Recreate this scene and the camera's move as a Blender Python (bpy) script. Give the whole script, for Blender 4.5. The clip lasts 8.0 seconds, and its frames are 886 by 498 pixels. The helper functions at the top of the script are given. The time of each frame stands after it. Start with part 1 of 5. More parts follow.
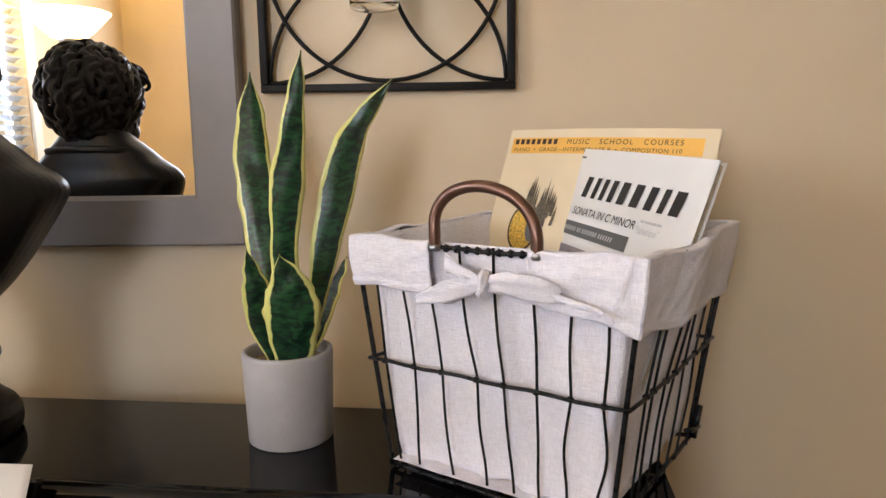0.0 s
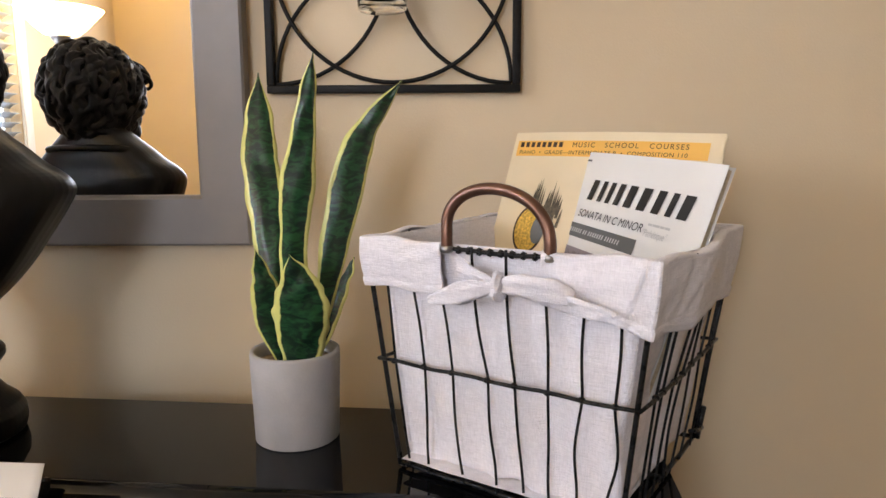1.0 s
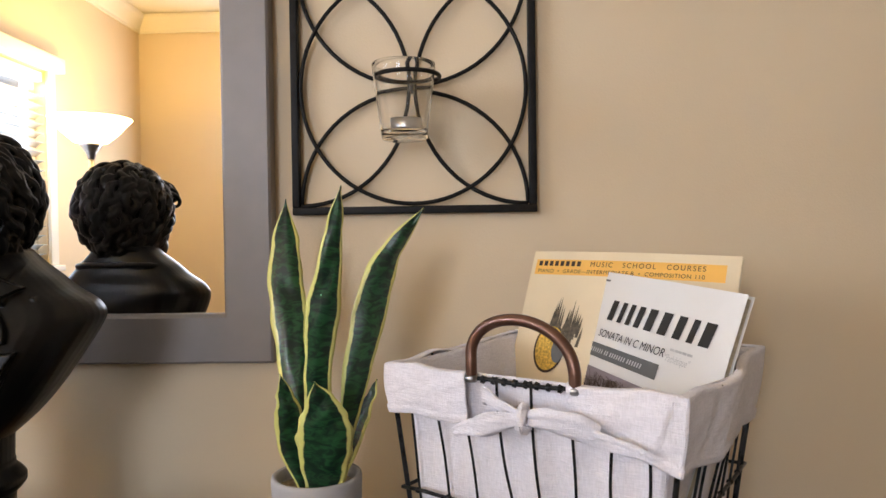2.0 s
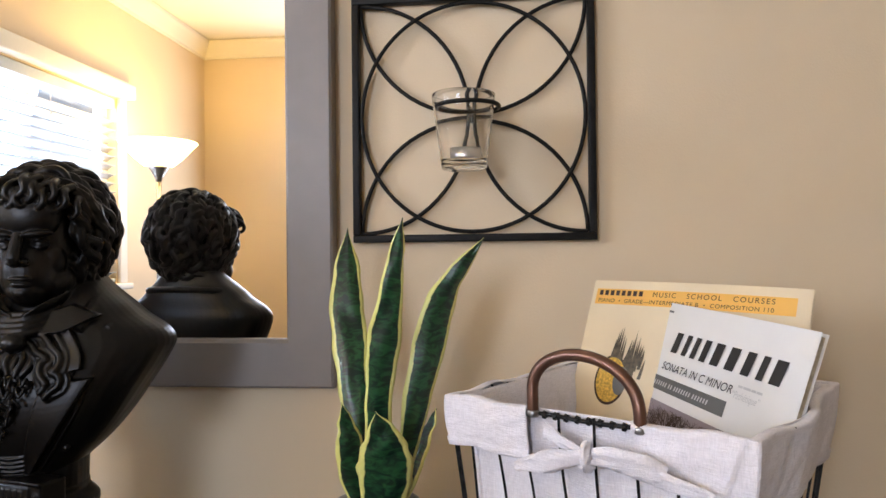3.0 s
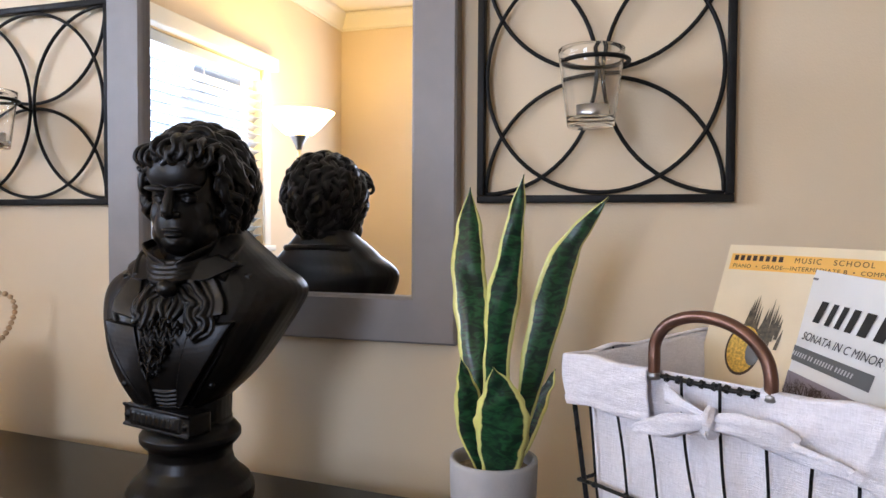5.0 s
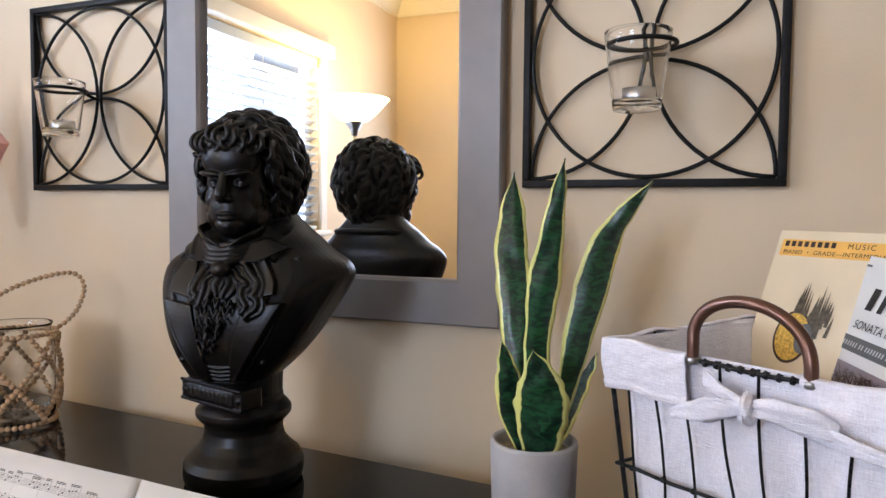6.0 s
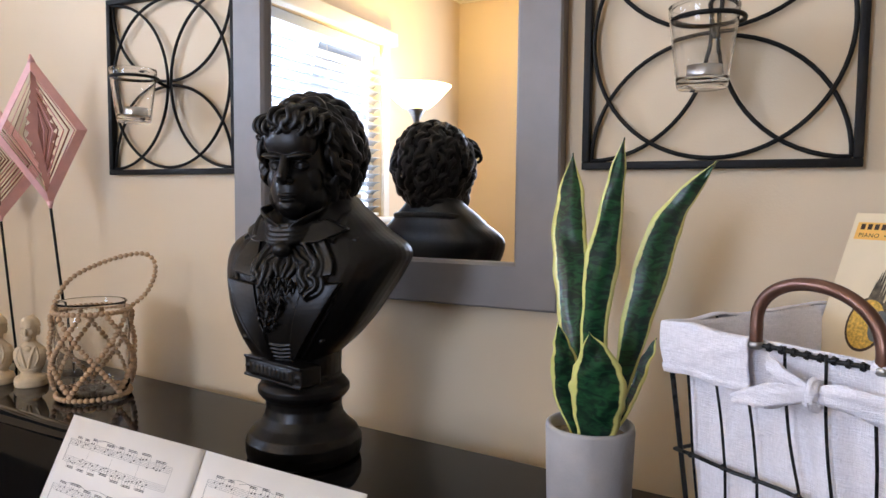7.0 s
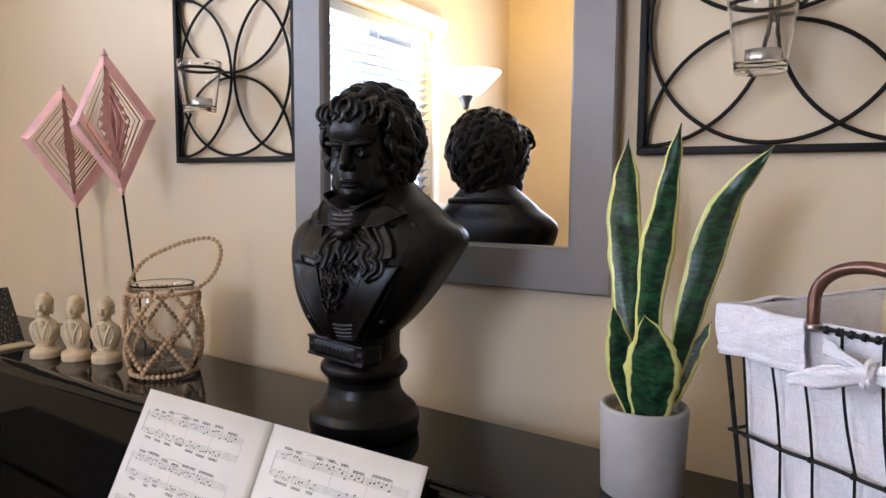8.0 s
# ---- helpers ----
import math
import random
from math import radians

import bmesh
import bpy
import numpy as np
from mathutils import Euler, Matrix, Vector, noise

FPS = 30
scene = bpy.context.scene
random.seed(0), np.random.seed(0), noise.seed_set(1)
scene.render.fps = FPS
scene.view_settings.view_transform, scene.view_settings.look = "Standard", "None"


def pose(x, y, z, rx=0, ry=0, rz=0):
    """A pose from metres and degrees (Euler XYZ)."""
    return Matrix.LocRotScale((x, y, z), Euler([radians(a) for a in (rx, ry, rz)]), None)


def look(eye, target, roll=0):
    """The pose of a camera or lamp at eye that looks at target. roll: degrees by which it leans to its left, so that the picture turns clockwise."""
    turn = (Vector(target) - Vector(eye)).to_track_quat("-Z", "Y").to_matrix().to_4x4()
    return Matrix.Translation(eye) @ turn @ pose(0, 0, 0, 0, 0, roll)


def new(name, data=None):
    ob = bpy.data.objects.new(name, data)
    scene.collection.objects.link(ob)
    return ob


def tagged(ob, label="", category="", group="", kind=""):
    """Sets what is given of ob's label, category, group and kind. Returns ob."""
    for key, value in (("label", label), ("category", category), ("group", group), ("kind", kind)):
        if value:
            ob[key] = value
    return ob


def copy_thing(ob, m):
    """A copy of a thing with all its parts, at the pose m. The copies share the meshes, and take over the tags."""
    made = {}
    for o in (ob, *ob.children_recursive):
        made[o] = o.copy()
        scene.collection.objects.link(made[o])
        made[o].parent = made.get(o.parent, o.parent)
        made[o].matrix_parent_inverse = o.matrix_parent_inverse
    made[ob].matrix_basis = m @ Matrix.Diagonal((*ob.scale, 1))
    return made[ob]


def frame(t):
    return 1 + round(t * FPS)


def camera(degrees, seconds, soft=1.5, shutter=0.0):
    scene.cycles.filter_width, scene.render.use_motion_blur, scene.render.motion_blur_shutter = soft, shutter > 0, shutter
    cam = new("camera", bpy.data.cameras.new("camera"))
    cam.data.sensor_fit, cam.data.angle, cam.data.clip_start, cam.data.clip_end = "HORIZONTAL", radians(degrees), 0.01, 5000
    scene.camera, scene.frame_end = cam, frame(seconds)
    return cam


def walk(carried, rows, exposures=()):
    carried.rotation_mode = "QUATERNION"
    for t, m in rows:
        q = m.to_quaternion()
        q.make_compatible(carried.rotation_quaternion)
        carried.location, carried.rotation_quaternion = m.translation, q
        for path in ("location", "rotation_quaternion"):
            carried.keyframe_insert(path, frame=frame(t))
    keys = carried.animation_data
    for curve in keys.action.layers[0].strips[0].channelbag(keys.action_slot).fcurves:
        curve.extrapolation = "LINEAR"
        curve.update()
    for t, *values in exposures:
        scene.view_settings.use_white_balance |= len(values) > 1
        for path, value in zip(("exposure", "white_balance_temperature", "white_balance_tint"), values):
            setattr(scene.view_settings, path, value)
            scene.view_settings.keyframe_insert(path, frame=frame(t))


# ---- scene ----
cam = camera(65.2, 8.0)
PATH = [
    (0, (0.07, 0.046, 1.258), (0.002, 2.024, 0.968), -0.8),
    (0.5, (0.06, 0.044, 1.258), (0.016, 2.022, 0.964), -0.5),
    (1, (0.05, 0.04, 1.26), (0.014, 2.019, 0.971), -0.3),
    (1.5, (0.043, 0.033, 1.27), (0.005, 2.023, 1.073), -0.5),
    (2, (0.04, 0.029, 1.296), (-0.029, 2.027, 1.267), -0.8),
    (2.2, (0.037, 0.026, 1.306), (-0.053, 2.023, 1.326), -0.8),
    (3.5, (0.033, 0.026, 1.311), (-0.296, 1.998, 1.326), -0.4),
    (4, (0.037, 0.031, 1.308), (-0.399, 1.983, 1.287), -0.2),
    (4.5, (0.037, 0.031, 1.301), (-0.478, 1.963, 1.257), 0.1),
    (6, (0.06, 0.024, 1.295), (-0.678, 1.879, 1.191), 0.5),
    (6.5, (0.063, 0.024, 1.292), (-0.761, 1.842, 1.168), 0.5),
    (7, (0.066, 0.027, 1.287), (-0.834, 1.807, 1.148), 0.6),
    (7.5, (0.068, 0.015, 1.287), (-0.892, 1.762, 1.125), 0.5),
    (8, (0.068, -0.001, 1.286), (-0.95, 1.711, 1.107), 0.4),
]
walk(cam, [(t, look(eye, target, roll)) for t, eye, target, roll in PATH],
     exposures=[(0, 0.0, 7650, 24), (1.4, 0.0, 7600, 24), (2.2, -0.08, 7500, 24), (3.5, -0.02, 6950, 24), (6, -0.02, 6580, 24), (8, 0.0, 6530, 24)])

# ---- world, lamps, exposure ----
world = bpy.data.worlds.new("world")
scene.world = world
world.use_nodes = True
wn = world.node_tree.nodes
sky = wn.new("ShaderNodeTexSky")
sky.sky_type, sky.sun_disc = "NISHITA", False
sky.sun_elevation, sky.sun_rotation = radians(35), radians(150)
wn["Background"].inputs["Strength"].default_value = 0.12
world.node_tree.links.new(sky.outputs["Color"], wn["Background"].inputs["Color"])

WALL_Y, WEST_X, EAST_X, SOUTH_Y, CEIL_Z = 0.965, -1.92, 3.10, -2.25, 2.66
TOP_Z = 0.945                                    # top of the piano


def area(name, m, sx, sy, watts, colour, spread=180):
    lamp = bpy.data.lights.new(name, "AREA")
    lamp.shape, lamp.size, lamp.size_y, lamp.energy, lamp.color = "RECTANGLE", sx, sy, watts, colour
    lamp.spread = radians(spread)
    ob = new(name, lamp)
    ob.matrix_world = m
    return ob


area("west_window_daylight", look((WEST_X - 0.55, -0.48, 2.05), (0, -0.48, 1.35)), 1.9, 1.1, 248, (0.58, 0.78, 1.0))
area("south_window_daylight", look((-0.93, SOUTH_Y - 0.06, 1.72), (-0.93, 0, 1.72)), 0.78, 0.96, 42, (0.58, 0.77, 1.0))
bulb = bpy.data.lights.new("torchiere_bulb", "POINT")
bulb.energy, bulb.color, bulb.shadow_soft_size = 14.5, (1.0, 0.78, 0.22), 0.05
new("torchiere_bulb", bulb).location = (-1.66, -1.22, 1.825)


# ---- materials ----
def material(name, colour, rough=0.5, metal=0.0, spread=0.08, scale=30.0, bump=0.0, bump_scale=200.0, coat=0.0, spec=0.5):
    """A principled surface with two scales of variation and a fine relief."""
    m = bpy.data.materials.new(name)
    m.use_nodes = True
    n, l = m.node_tree.nodes, m.node_tree.links
    b = n["Principled BSDF"]
    b.inputs["Roughness"].default_value, b.inputs["Metallic"].default_value = rough, metal
    b.inputs["Coat Weight"].default_value = coat
    tc = n.new("ShaderNodeTexCoord")
    big = n.new("ShaderNodeTexNoise")
    big.inputs["Scale"].default_value, big.inputs["Detail"].default_value = scale, 6
    l.new(tc.outputs["Object"], big.inputs["Vector"])
    ramp = n.new("ShaderNodeValToRGB")
    ramp.color_ramp.elements[0].position, ramp.color_ramp.elements[1].position = 0.3, 0.7
    ramp.color_ramp.elements[0].color = (*[c * (1 - spread) for c in colour], 1)
    ramp.color_ramp.elements[1].color = (*[min(1, c * (1 + spread)) for c in colour], 1)
    l.new(big.outputs["Fac"], ramp.inputs["Fac"])
    l.new(ramp.outputs["Color"], b.inputs["Base Color"])
    fine = n.new("ShaderNodeTexNoise")
    fine.inputs["Scale"].default_value, fine.inputs["Detail"].default_value = bump_scale, 4
    l.new(tc.outputs["Object"], fine.inputs["Vector"])
    rr = n.new("ShaderNodeMapRange")
    rr.inputs["To Min"].default_value, rr.inputs["To Max"].default_value = max(0.0, rough - 0.07), min(1.0, rough + 0.07)
    l.new(big.outputs["Fac"], rr.inputs["Value"])
    l.new(rr.outputs["Result"], b.inputs["Roughness"])
    b.inputs["Specular IOR Level"].default_value = spec
    if bump:
        bp = n.new("ShaderNodeBump")
        bp.inputs["Strength"].default_value, bp.inputs["Distance"].default_value = bump, 0.001
        l.new(fine.outputs["Fac"], bp.inputs["Height"])
        l.new(bp.outputs["Normal"], b.inputs["Normal"])
    return m


def glass(name, tint=(1, 1, 1), rough=0.0):
    m = bpy.data.materials.new(name)
    m.use_nodes = True
    b = m.node_tree.nodes["Principled BSDF"]
    b.inputs["Base Color"].default_value = (*tint, 1)
    b.inputs["Transmission Weight"].default_value, b.inputs["Roughness"].default_value, b.inputs["IOR"].default_value = 1.0, rough, 1.45
    return m


def glow(name, colour, strength):
    m = bpy.data.materials.new(name)
    m.use_nodes = True
    b = m.node_tree.nodes["Principled BSDF"]
    b.inputs["Base Color"].default_value = (0.85, 0.8, 0.7, 1)
    b.inputs["Emission Color"].default_value, b.inputs["Emission Strength"].default_value = (*colour, 1), strength
    return m


WALL = material("beige_wall_paint", (0.71, 0.555, 0.37), 0.62, spread=0.02, scale=3, bump=0.25, bump_scale=420)
CEIL = material("cream_ceiling_paint", (0.78, 0.70, 0.56), 0.8, spread=0.02, scale=4, bump=0.2, bump_scale=150)
TRIM = material("white_trim_paint", (0.78, 0.74, 0.66), 0.4, spread=0.02, scale=8)
FLOOR = material("brown_carpet", (0.055, 0.043, 0.034), 0.95, spread=0.2, scale=60, bump=0.8, bump_scale=500)
LACQUER = material("black_piano_lacquer", (0.004, 0.004, 0.0045), 0.05, spread=0.15, scale=9, spec=0.32)
MIRROR = bpy.data.materials.new("silvered_mirror")
MIRROR.use_nodes = True
MIRROR.node_tree.nodes["Principled BSDF"].inputs["Base Color"].default_value = (0.93, 0.93, 0.92, 1)
MIRROR.node_tree.nodes["Principled BSDF"].inputs["Metallic"].default_value = 1.0
MIRROR.node_tree.nodes["Principled BSDF"].inputs["Roughness"].default_value = 0.0
TAUPE = material("taupe_frame_paint", (0.225, 0.195, 0.18), 0.42, spread=0.05, scale=25, bump=0.12, bump_scale=300)
IRON = material("matt_black_iron", (0.012, 0.011, 0.010), 0.42, spread=0.25, scale=60, bump=0.3, bump_scale=500, spec=0.12)
WIRE = material("black_coated_wire", (0.012, 0.012, 0.012), 0.28, spread=0.3, scale=80, bump=0.3, bump_scale=700, spec=0.25)
GLASS = glass("clear_glass")
ALU = material("aluminium_cup", (0.75, 0.75, 0.76), 0.3, metal=1.0, spread=0.05, scale=90)
WAX = material("white_wax", (0.8, 0.78, 0.74), 0.5, spread=0.03)
CONCRETE = material("pale_grey_concrete", (0.43, 0.41, 0.40), 0.75, spread=0.10, scale=22, bump=0.35, bump_scale=260)
SOIL = material("sandy_pot_filling", (0.36, 0.27, 0.17), 0.95, spread=0.35, scale=180, bump=1.0, bump_scale=300)
RESIN = material("dark_bronze_resin", (0.0034, 0.0027, 0.0023), 0.35, spread=0.2, scale=45, bump=0.04, bump_scale=260, spec=0.29)
for side, value in (("To Min", 0.34), ("To Max", 0.36)):
    RESIN.node_tree.nodes["Map Range"].inputs[side].default_value = value
PLASTER = material("cream_plaster", (0.62, 0.48, 0.31), 0.55, spread=0.10, scale=70, bump=0.25, bump_scale=300)
BEAD = material("natural_wood_bead", (0.56, 0.355, 0.20), 0.55, spread=0.18, scale=160, bump=0.2, bump_scale=700)
TWINE = material("jute_twine", (0.42, 0.33, 0.22), 0.9, spread=0.2, scale=300)
ROSE = material("rose_gold_metal", (0.84, 0.46, 0.43), 0.36, metal=0.25, spread=0.08, scale=40)
ROSE_DARK = material("rose_gold_blade", (0.34, 0.15, 0.11), 0.38, metal=0.7, spread=0.12, scale=40)
BRONZE = material("bronzed_handle", (0.17, 0.085, 0.058), 0.32, metal=0.7, spread=0.25, scale=35, bump=0.1, bump_scale=200)
PAPER = material("white_cover_paper", (0.78, 0.76, 0.72), 0.45, spread=0.02, scale=20, bump=0.05)
CREAM = material("aged_cream_paper", (0.76, 0.61, 0.40), 0.6, spread=0.05, scale=14, bump=0.08)
PAGE = material("music_page_paper", (0.83, 0.79, 0.74), 0.65, spread=0.03, scale=12, bump=0.06)
EDGE = material("page_edges", (0.58, 0.46, 0.30), 0.8, spread=0.2, scale=260)
ORANGE = material("orange_print", (0.86, 0.45, 0.09), 0.55, spread=0.05, scale=30)
INK = material("black_ink", (0.018, 0.017, 0.016), 0.6, spread=0.2, scale=90)
BROWN_INK = material("dark_brown_ink", (0.045, 0.020, 0.009), 0.6, spread=0.2, scale=90)
GREY_INK = material("grey_print", (0.12, 0.12, 0.115), 0.5, spread=0.06, scale=60)
PALE_INK = material("pale_print", (0.55, 0.54, 0.52), 0.5)
SPECKLE = material("dark_speckled_panel", (0.03, 0.028, 0.026), 0.4, spread=0.9, scale=260)
SPECKS = SPECKLE.node_tree.nodes["Color Ramp"].color_ramp.elements
SPECKS[0].position, SPECKS[1].position, SPECKS[1].color = 0.58, 0.64, (0.32, 0.30, 0.27, 1)
BLIND = material("white_blind_slat", (0.46, 0.50, 0.55), 0.45, spread=0.02, scale=20)
SHADE = glow("lit_opal_shade", (1.0, 0.75, 0.29), 19.0)
STEEL = material("brushed_steel", (0.35, 0.34, 0.33), 0.35, metal=1.0, spread=0.1, scale=60)


def cloth_material():
    """Off-white muslin: crossed uneven threads and soft creases."""
    m = material("off_white_muslin", (0.77, 0.73, 0.70), 0.92, spread=0.05, scale=18)
    n, l = m.node_tree.nodes, m.node_tree.links
    tc = n.new("ShaderNodeTexCoord")
    threads = []
    for sc in ((1000, 1000, 110), (110, 110, 1000)):
        mp = n.new("ShaderNodeMapping")
        mp.inputs["Scale"].default_value = sc
        l.new(tc.outputs["Object"], mp.inputs["Vector"])
        t = n.new("ShaderNodeTexNoise")
        t.inputs["Scale"].default_value, t.inputs["Detail"].default_value = 1.0, 3
        l.new(mp.outputs["Vector"], t.inputs["Vector"])
        threads.append(t)
    add = n.new("ShaderNodeMath")
    add.operation = "ADD"
    l.new(threads[0].outputs["Fac"], add.inputs[0])
    l.new(threads[1].outputs["Fac"], add.inputs[1])
    crease = n.new("ShaderNodeTexNoise")
    crease.inputs["Scale"].default_value, crease.inputs["Detail"].default_value, crease.inputs["Distortion"].default_value = 24, 3, 0.8
    l.new(tc.outputs["Object"], crease.inputs["Vector"])
    b1 = n.new("ShaderNodeBump")
    b1.inputs["Strength"].default_value, b1.inputs["Distance"].default_value = 0.55, 0.006
    l.new(crease.outputs["Fac"], b1.inputs["Height"])
    b2 = n.new("ShaderNodeBump")
    b2.inputs["Strength"].default_value, b2.inputs["Distance"].default_value = 0.9, 0.0011
    l.new(add.outputs["Value"], b2.inputs["Height"])
    l.new(b1.outputs["Normal"], b2.inputs["Normal"])
    bs = n["Principled BSDF"]
    l.new(b2.outputs["Normal"], bs.inputs["Normal"])
    tone = n.new("ShaderNodeMix")
    tone.data_type = "RGBA"
    thin = n.new("ShaderNodeMapRange")
    thin.inputs["From Min"].default_value, thin.inputs["From Max"].default_value = 0.75, 1.3
    l.new(add.outputs["Value"], thin.inputs["Value"])
    l.new(thin.outputs["Result"], tone.inputs["Factor"])
    tone.inputs["A"].default_value, tone.inputs["B"].default_value = (0.79, 0.75, 0.775, 1), (0.94, 0.895, 0.925, 1)
    l.new(tone.outputs["Result"], bs.inputs["Base Color"])
    return m


def leaf_material():
    """Variegated blade: a yellow margin by the u of the blade, dark cross bands on green within."""
    m = bpy.data.materials.new("variegated_leaf")
    m.use_nodes = True
    n, l = m.node_tree.nodes, m.node_tree.links
    b = n["Principled BSDF"]
    b.inputs["Roughness"].default_value = 0.33
    b.inputs["Coat Weight"].default_value, b.inputs["Coat Roughness"].default_value = 0.12, 0.25
    uv = n.new("ShaderNodeTexCoord")
    sep = n.new("ShaderNodeSeparateXYZ")
    l.new(uv.outputs["UV"], sep.inputs["Vector"])
    mp = n.new("ShaderNodeMapping")
    mp.inputs["Scale"].default_value = (58, 58, 112)
    l.new(uv.outputs["Object"], mp.inputs["Vector"])
    no = n.new("ShaderNodeTexNoise")
    no.inputs["Scale"].default_value, no.inputs["Detail"].default_value, no.inputs["Distortion"].default_value = 1.0, 6, 1.6
    l.new(mp.outputs["Vector"], no.inputs["Vector"])
    band = n.new("ShaderNodeValToRGB")
    e = band.color_ramp.elements
    e[0].position, e[0].color = 0.42, (0.004, 0.018, 0.011, 1)
    e[1].position, e[1].color = 0.62, (0.014, 0.088, 0.031, 1)
    l.new(no.outputs["Fac"], band.inputs["Fac"])
    edge_noise = n.new("ShaderNodeTexNoise")
    edge_noise.inputs["Scale"].default_value = 90
    l.new(uv.outputs["Object"], edge_noise.inputs["Vector"])
    off = n.new("ShaderNodeMath")
    off.operation = "SUBTRACT"
    off.inputs[1].default_value = 0.5
    l.new(sep.outputs["X"], off.inputs[0])
    ab = n.new("ShaderNodeMath")
    ab.operation = "ABSOLUTE"
    l.new(off.outputs["Value"], ab.inputs[0])
    wob = n.new("ShaderNodeMath")
    wob.operation = "MULTIPLY_ADD"
    wob.inputs[1].default_value, wob.inputs[2].default_value = 0.08, -0.04
    l.new(edge_noise.outputs["Fac"], wob.inputs[0])
    add = n.new("ShaderNodeMath")
    add.operation = "ADD"
    l.new(ab.outputs["Value"], add.inputs[0])
    l.new(wob.outputs["Value"], add.inputs[1])
    rim = n.new("ShaderNodeValToRGB")
    rim.color_ramp.elements[0].position, rim.color_ramp.elements[1].position = 0.370, 0.392
    rim.color_ramp.elements[0].color, rim.color_ramp.elements[1].color = (0, 0, 0, 1), (1, 1, 1, 1)
    l.new(add.outputs["Value"], rim.inputs["Fac"])
    mix = n.new("ShaderNodeMix")
    mix.data_type = "RGBA"
    l.new(rim.outputs["Color"], mix.inputs["Factor"])
    l.new(band.outputs["Color"], mix.inputs["A"])
    mix.inputs["B"].default_value = (0.72, 0.68, 0.22, 1)
    l.new(mix.outputs["Result"], b.inputs["Base Color"])
    bp = n.new("ShaderNodeBump")
    bp.inputs["Strength"].default_value, bp.inputs["Distance"].default_value = 0.25, 0.001
    l.new(no.outputs["Fac"], bp.inputs["Height"])
    l.new(bp.outputs["Normal"], b.inputs["Normal"])
    return m


CLOTH, LEAF = cloth_material(), leaf_material()


# ---- mesh helpers ----
def mesh_of(name, bm, mat, smooth=True):
    me = bpy.data.meshes.new(name)
    bm.normal_update()
    bm.to_mesh(me)
    bm.free()
    for p in me.polygons:
        p.use_smooth = smooth
    if mat:
        me.materials.append(mat)
    return me


def part(name, bm, mat, parent=None, label="", smooth=True, m=None):
    """Links a bmesh as one mesh object under a thing or a part."""
    ob = new(name, mesh_of(name, bm, mat, smooth))
    if m is not None:
        ob.matrix_basis = m
    if parent is not None:
        ob.parent = parent
    if label:
        ob["label"] = label
    return ob


def thing(name, m, label, category, group="", kind=""):
    ob = new(name)
    ob.empty_display_size = 0.02
    ob.matrix_basis = m
    return tagged(ob, label, category, group, kind)


def box(x0, y0, z0, x1, y1, z1, bevel=0.0, bm=None, seg=2):
    own = bm is None
    bm = bm or bmesh.new()
    r = bmesh.ops.create_cube(bm, size=1.0, matrix=Matrix.LocRotScale(((x0 + x1) / 2, (y0 + y1) / 2, (z0 + z1) / 2), None, (x1 - x0, y1 - y0, z1 - z0)))
    if bevel:
        edges = list({e for v in r["verts"] for e in v.link_edges})
        bmesh.ops.bevel(bm, geom=edges, offset=bevel, segments=seg, profile=0.6, affect="EDGES", clamp_overlap=True)
    return bm


def spline(points, n, closed=False):
    """Catmull-Rom through the points, n samples to each stretch."""
    p = [Vector(q) for q in points]
    out, k = [], len(p)
    for i in range(k if closed else k - 1):
        if closed:
            a, b, c, d = p[i - 1], p[i], p[(i + 1) % k], p[(i + 2) % k]
        else:
            a, b, c, d = p[max(i - 1, 0)], p[i], p[i + 1], p[min(i + 2, k - 1)]
        for j in range(n):
            t = j / n
            out.append(0.5 * (2 * b + (c - a) * t + (2 * a - 5 * b + 4 * c - d) * t * t + (3 * b - a - 3 * c + d) * t ** 3))
    if not closed:
        out.append(p[-1])
    return out


def tube(path, radius, sides=8, bm=None, closed=False, flat=1.0):
    """A round bar along a path; radius a number or a function of 0..1."""
    bm = bm or bmesh.new()
    k, rings, up = len(path), [], None
    for i, p in enumerate(path):
        a, b = path[i - 1 if (i or closed) else 0], path[(i + 1) % k if closed else min(i + 1, k - 1)]
        d = (b - a).normalized()
        if up is None:
            up = d.orthogonal().normalized()
        up = (up - d * up.dot(d)).normalized()
        side = d.cross(up)
        r = radius(i / max(k - 1, 1)) if callable(radius) else radius
        rings.append([bm.verts.new(p + (up * math.cos(w) * flat + side * math.sin(w)) * r) for w in [2 * math.pi * s / sides for s in range(sides)]])
    for i in range(k if closed else k - 1):
        r0, r1 = rings[i], rings[(i + 1) % k]
        for s in range(sides):
            bm.faces.new((r0[s], r0[(s + 1) % sides], r1[(s + 1) % sides], r1[s]))
    if not closed:
        bm.faces.new(list(reversed(rings[0])))
        bm.faces.new(rings[-1])
    return bm


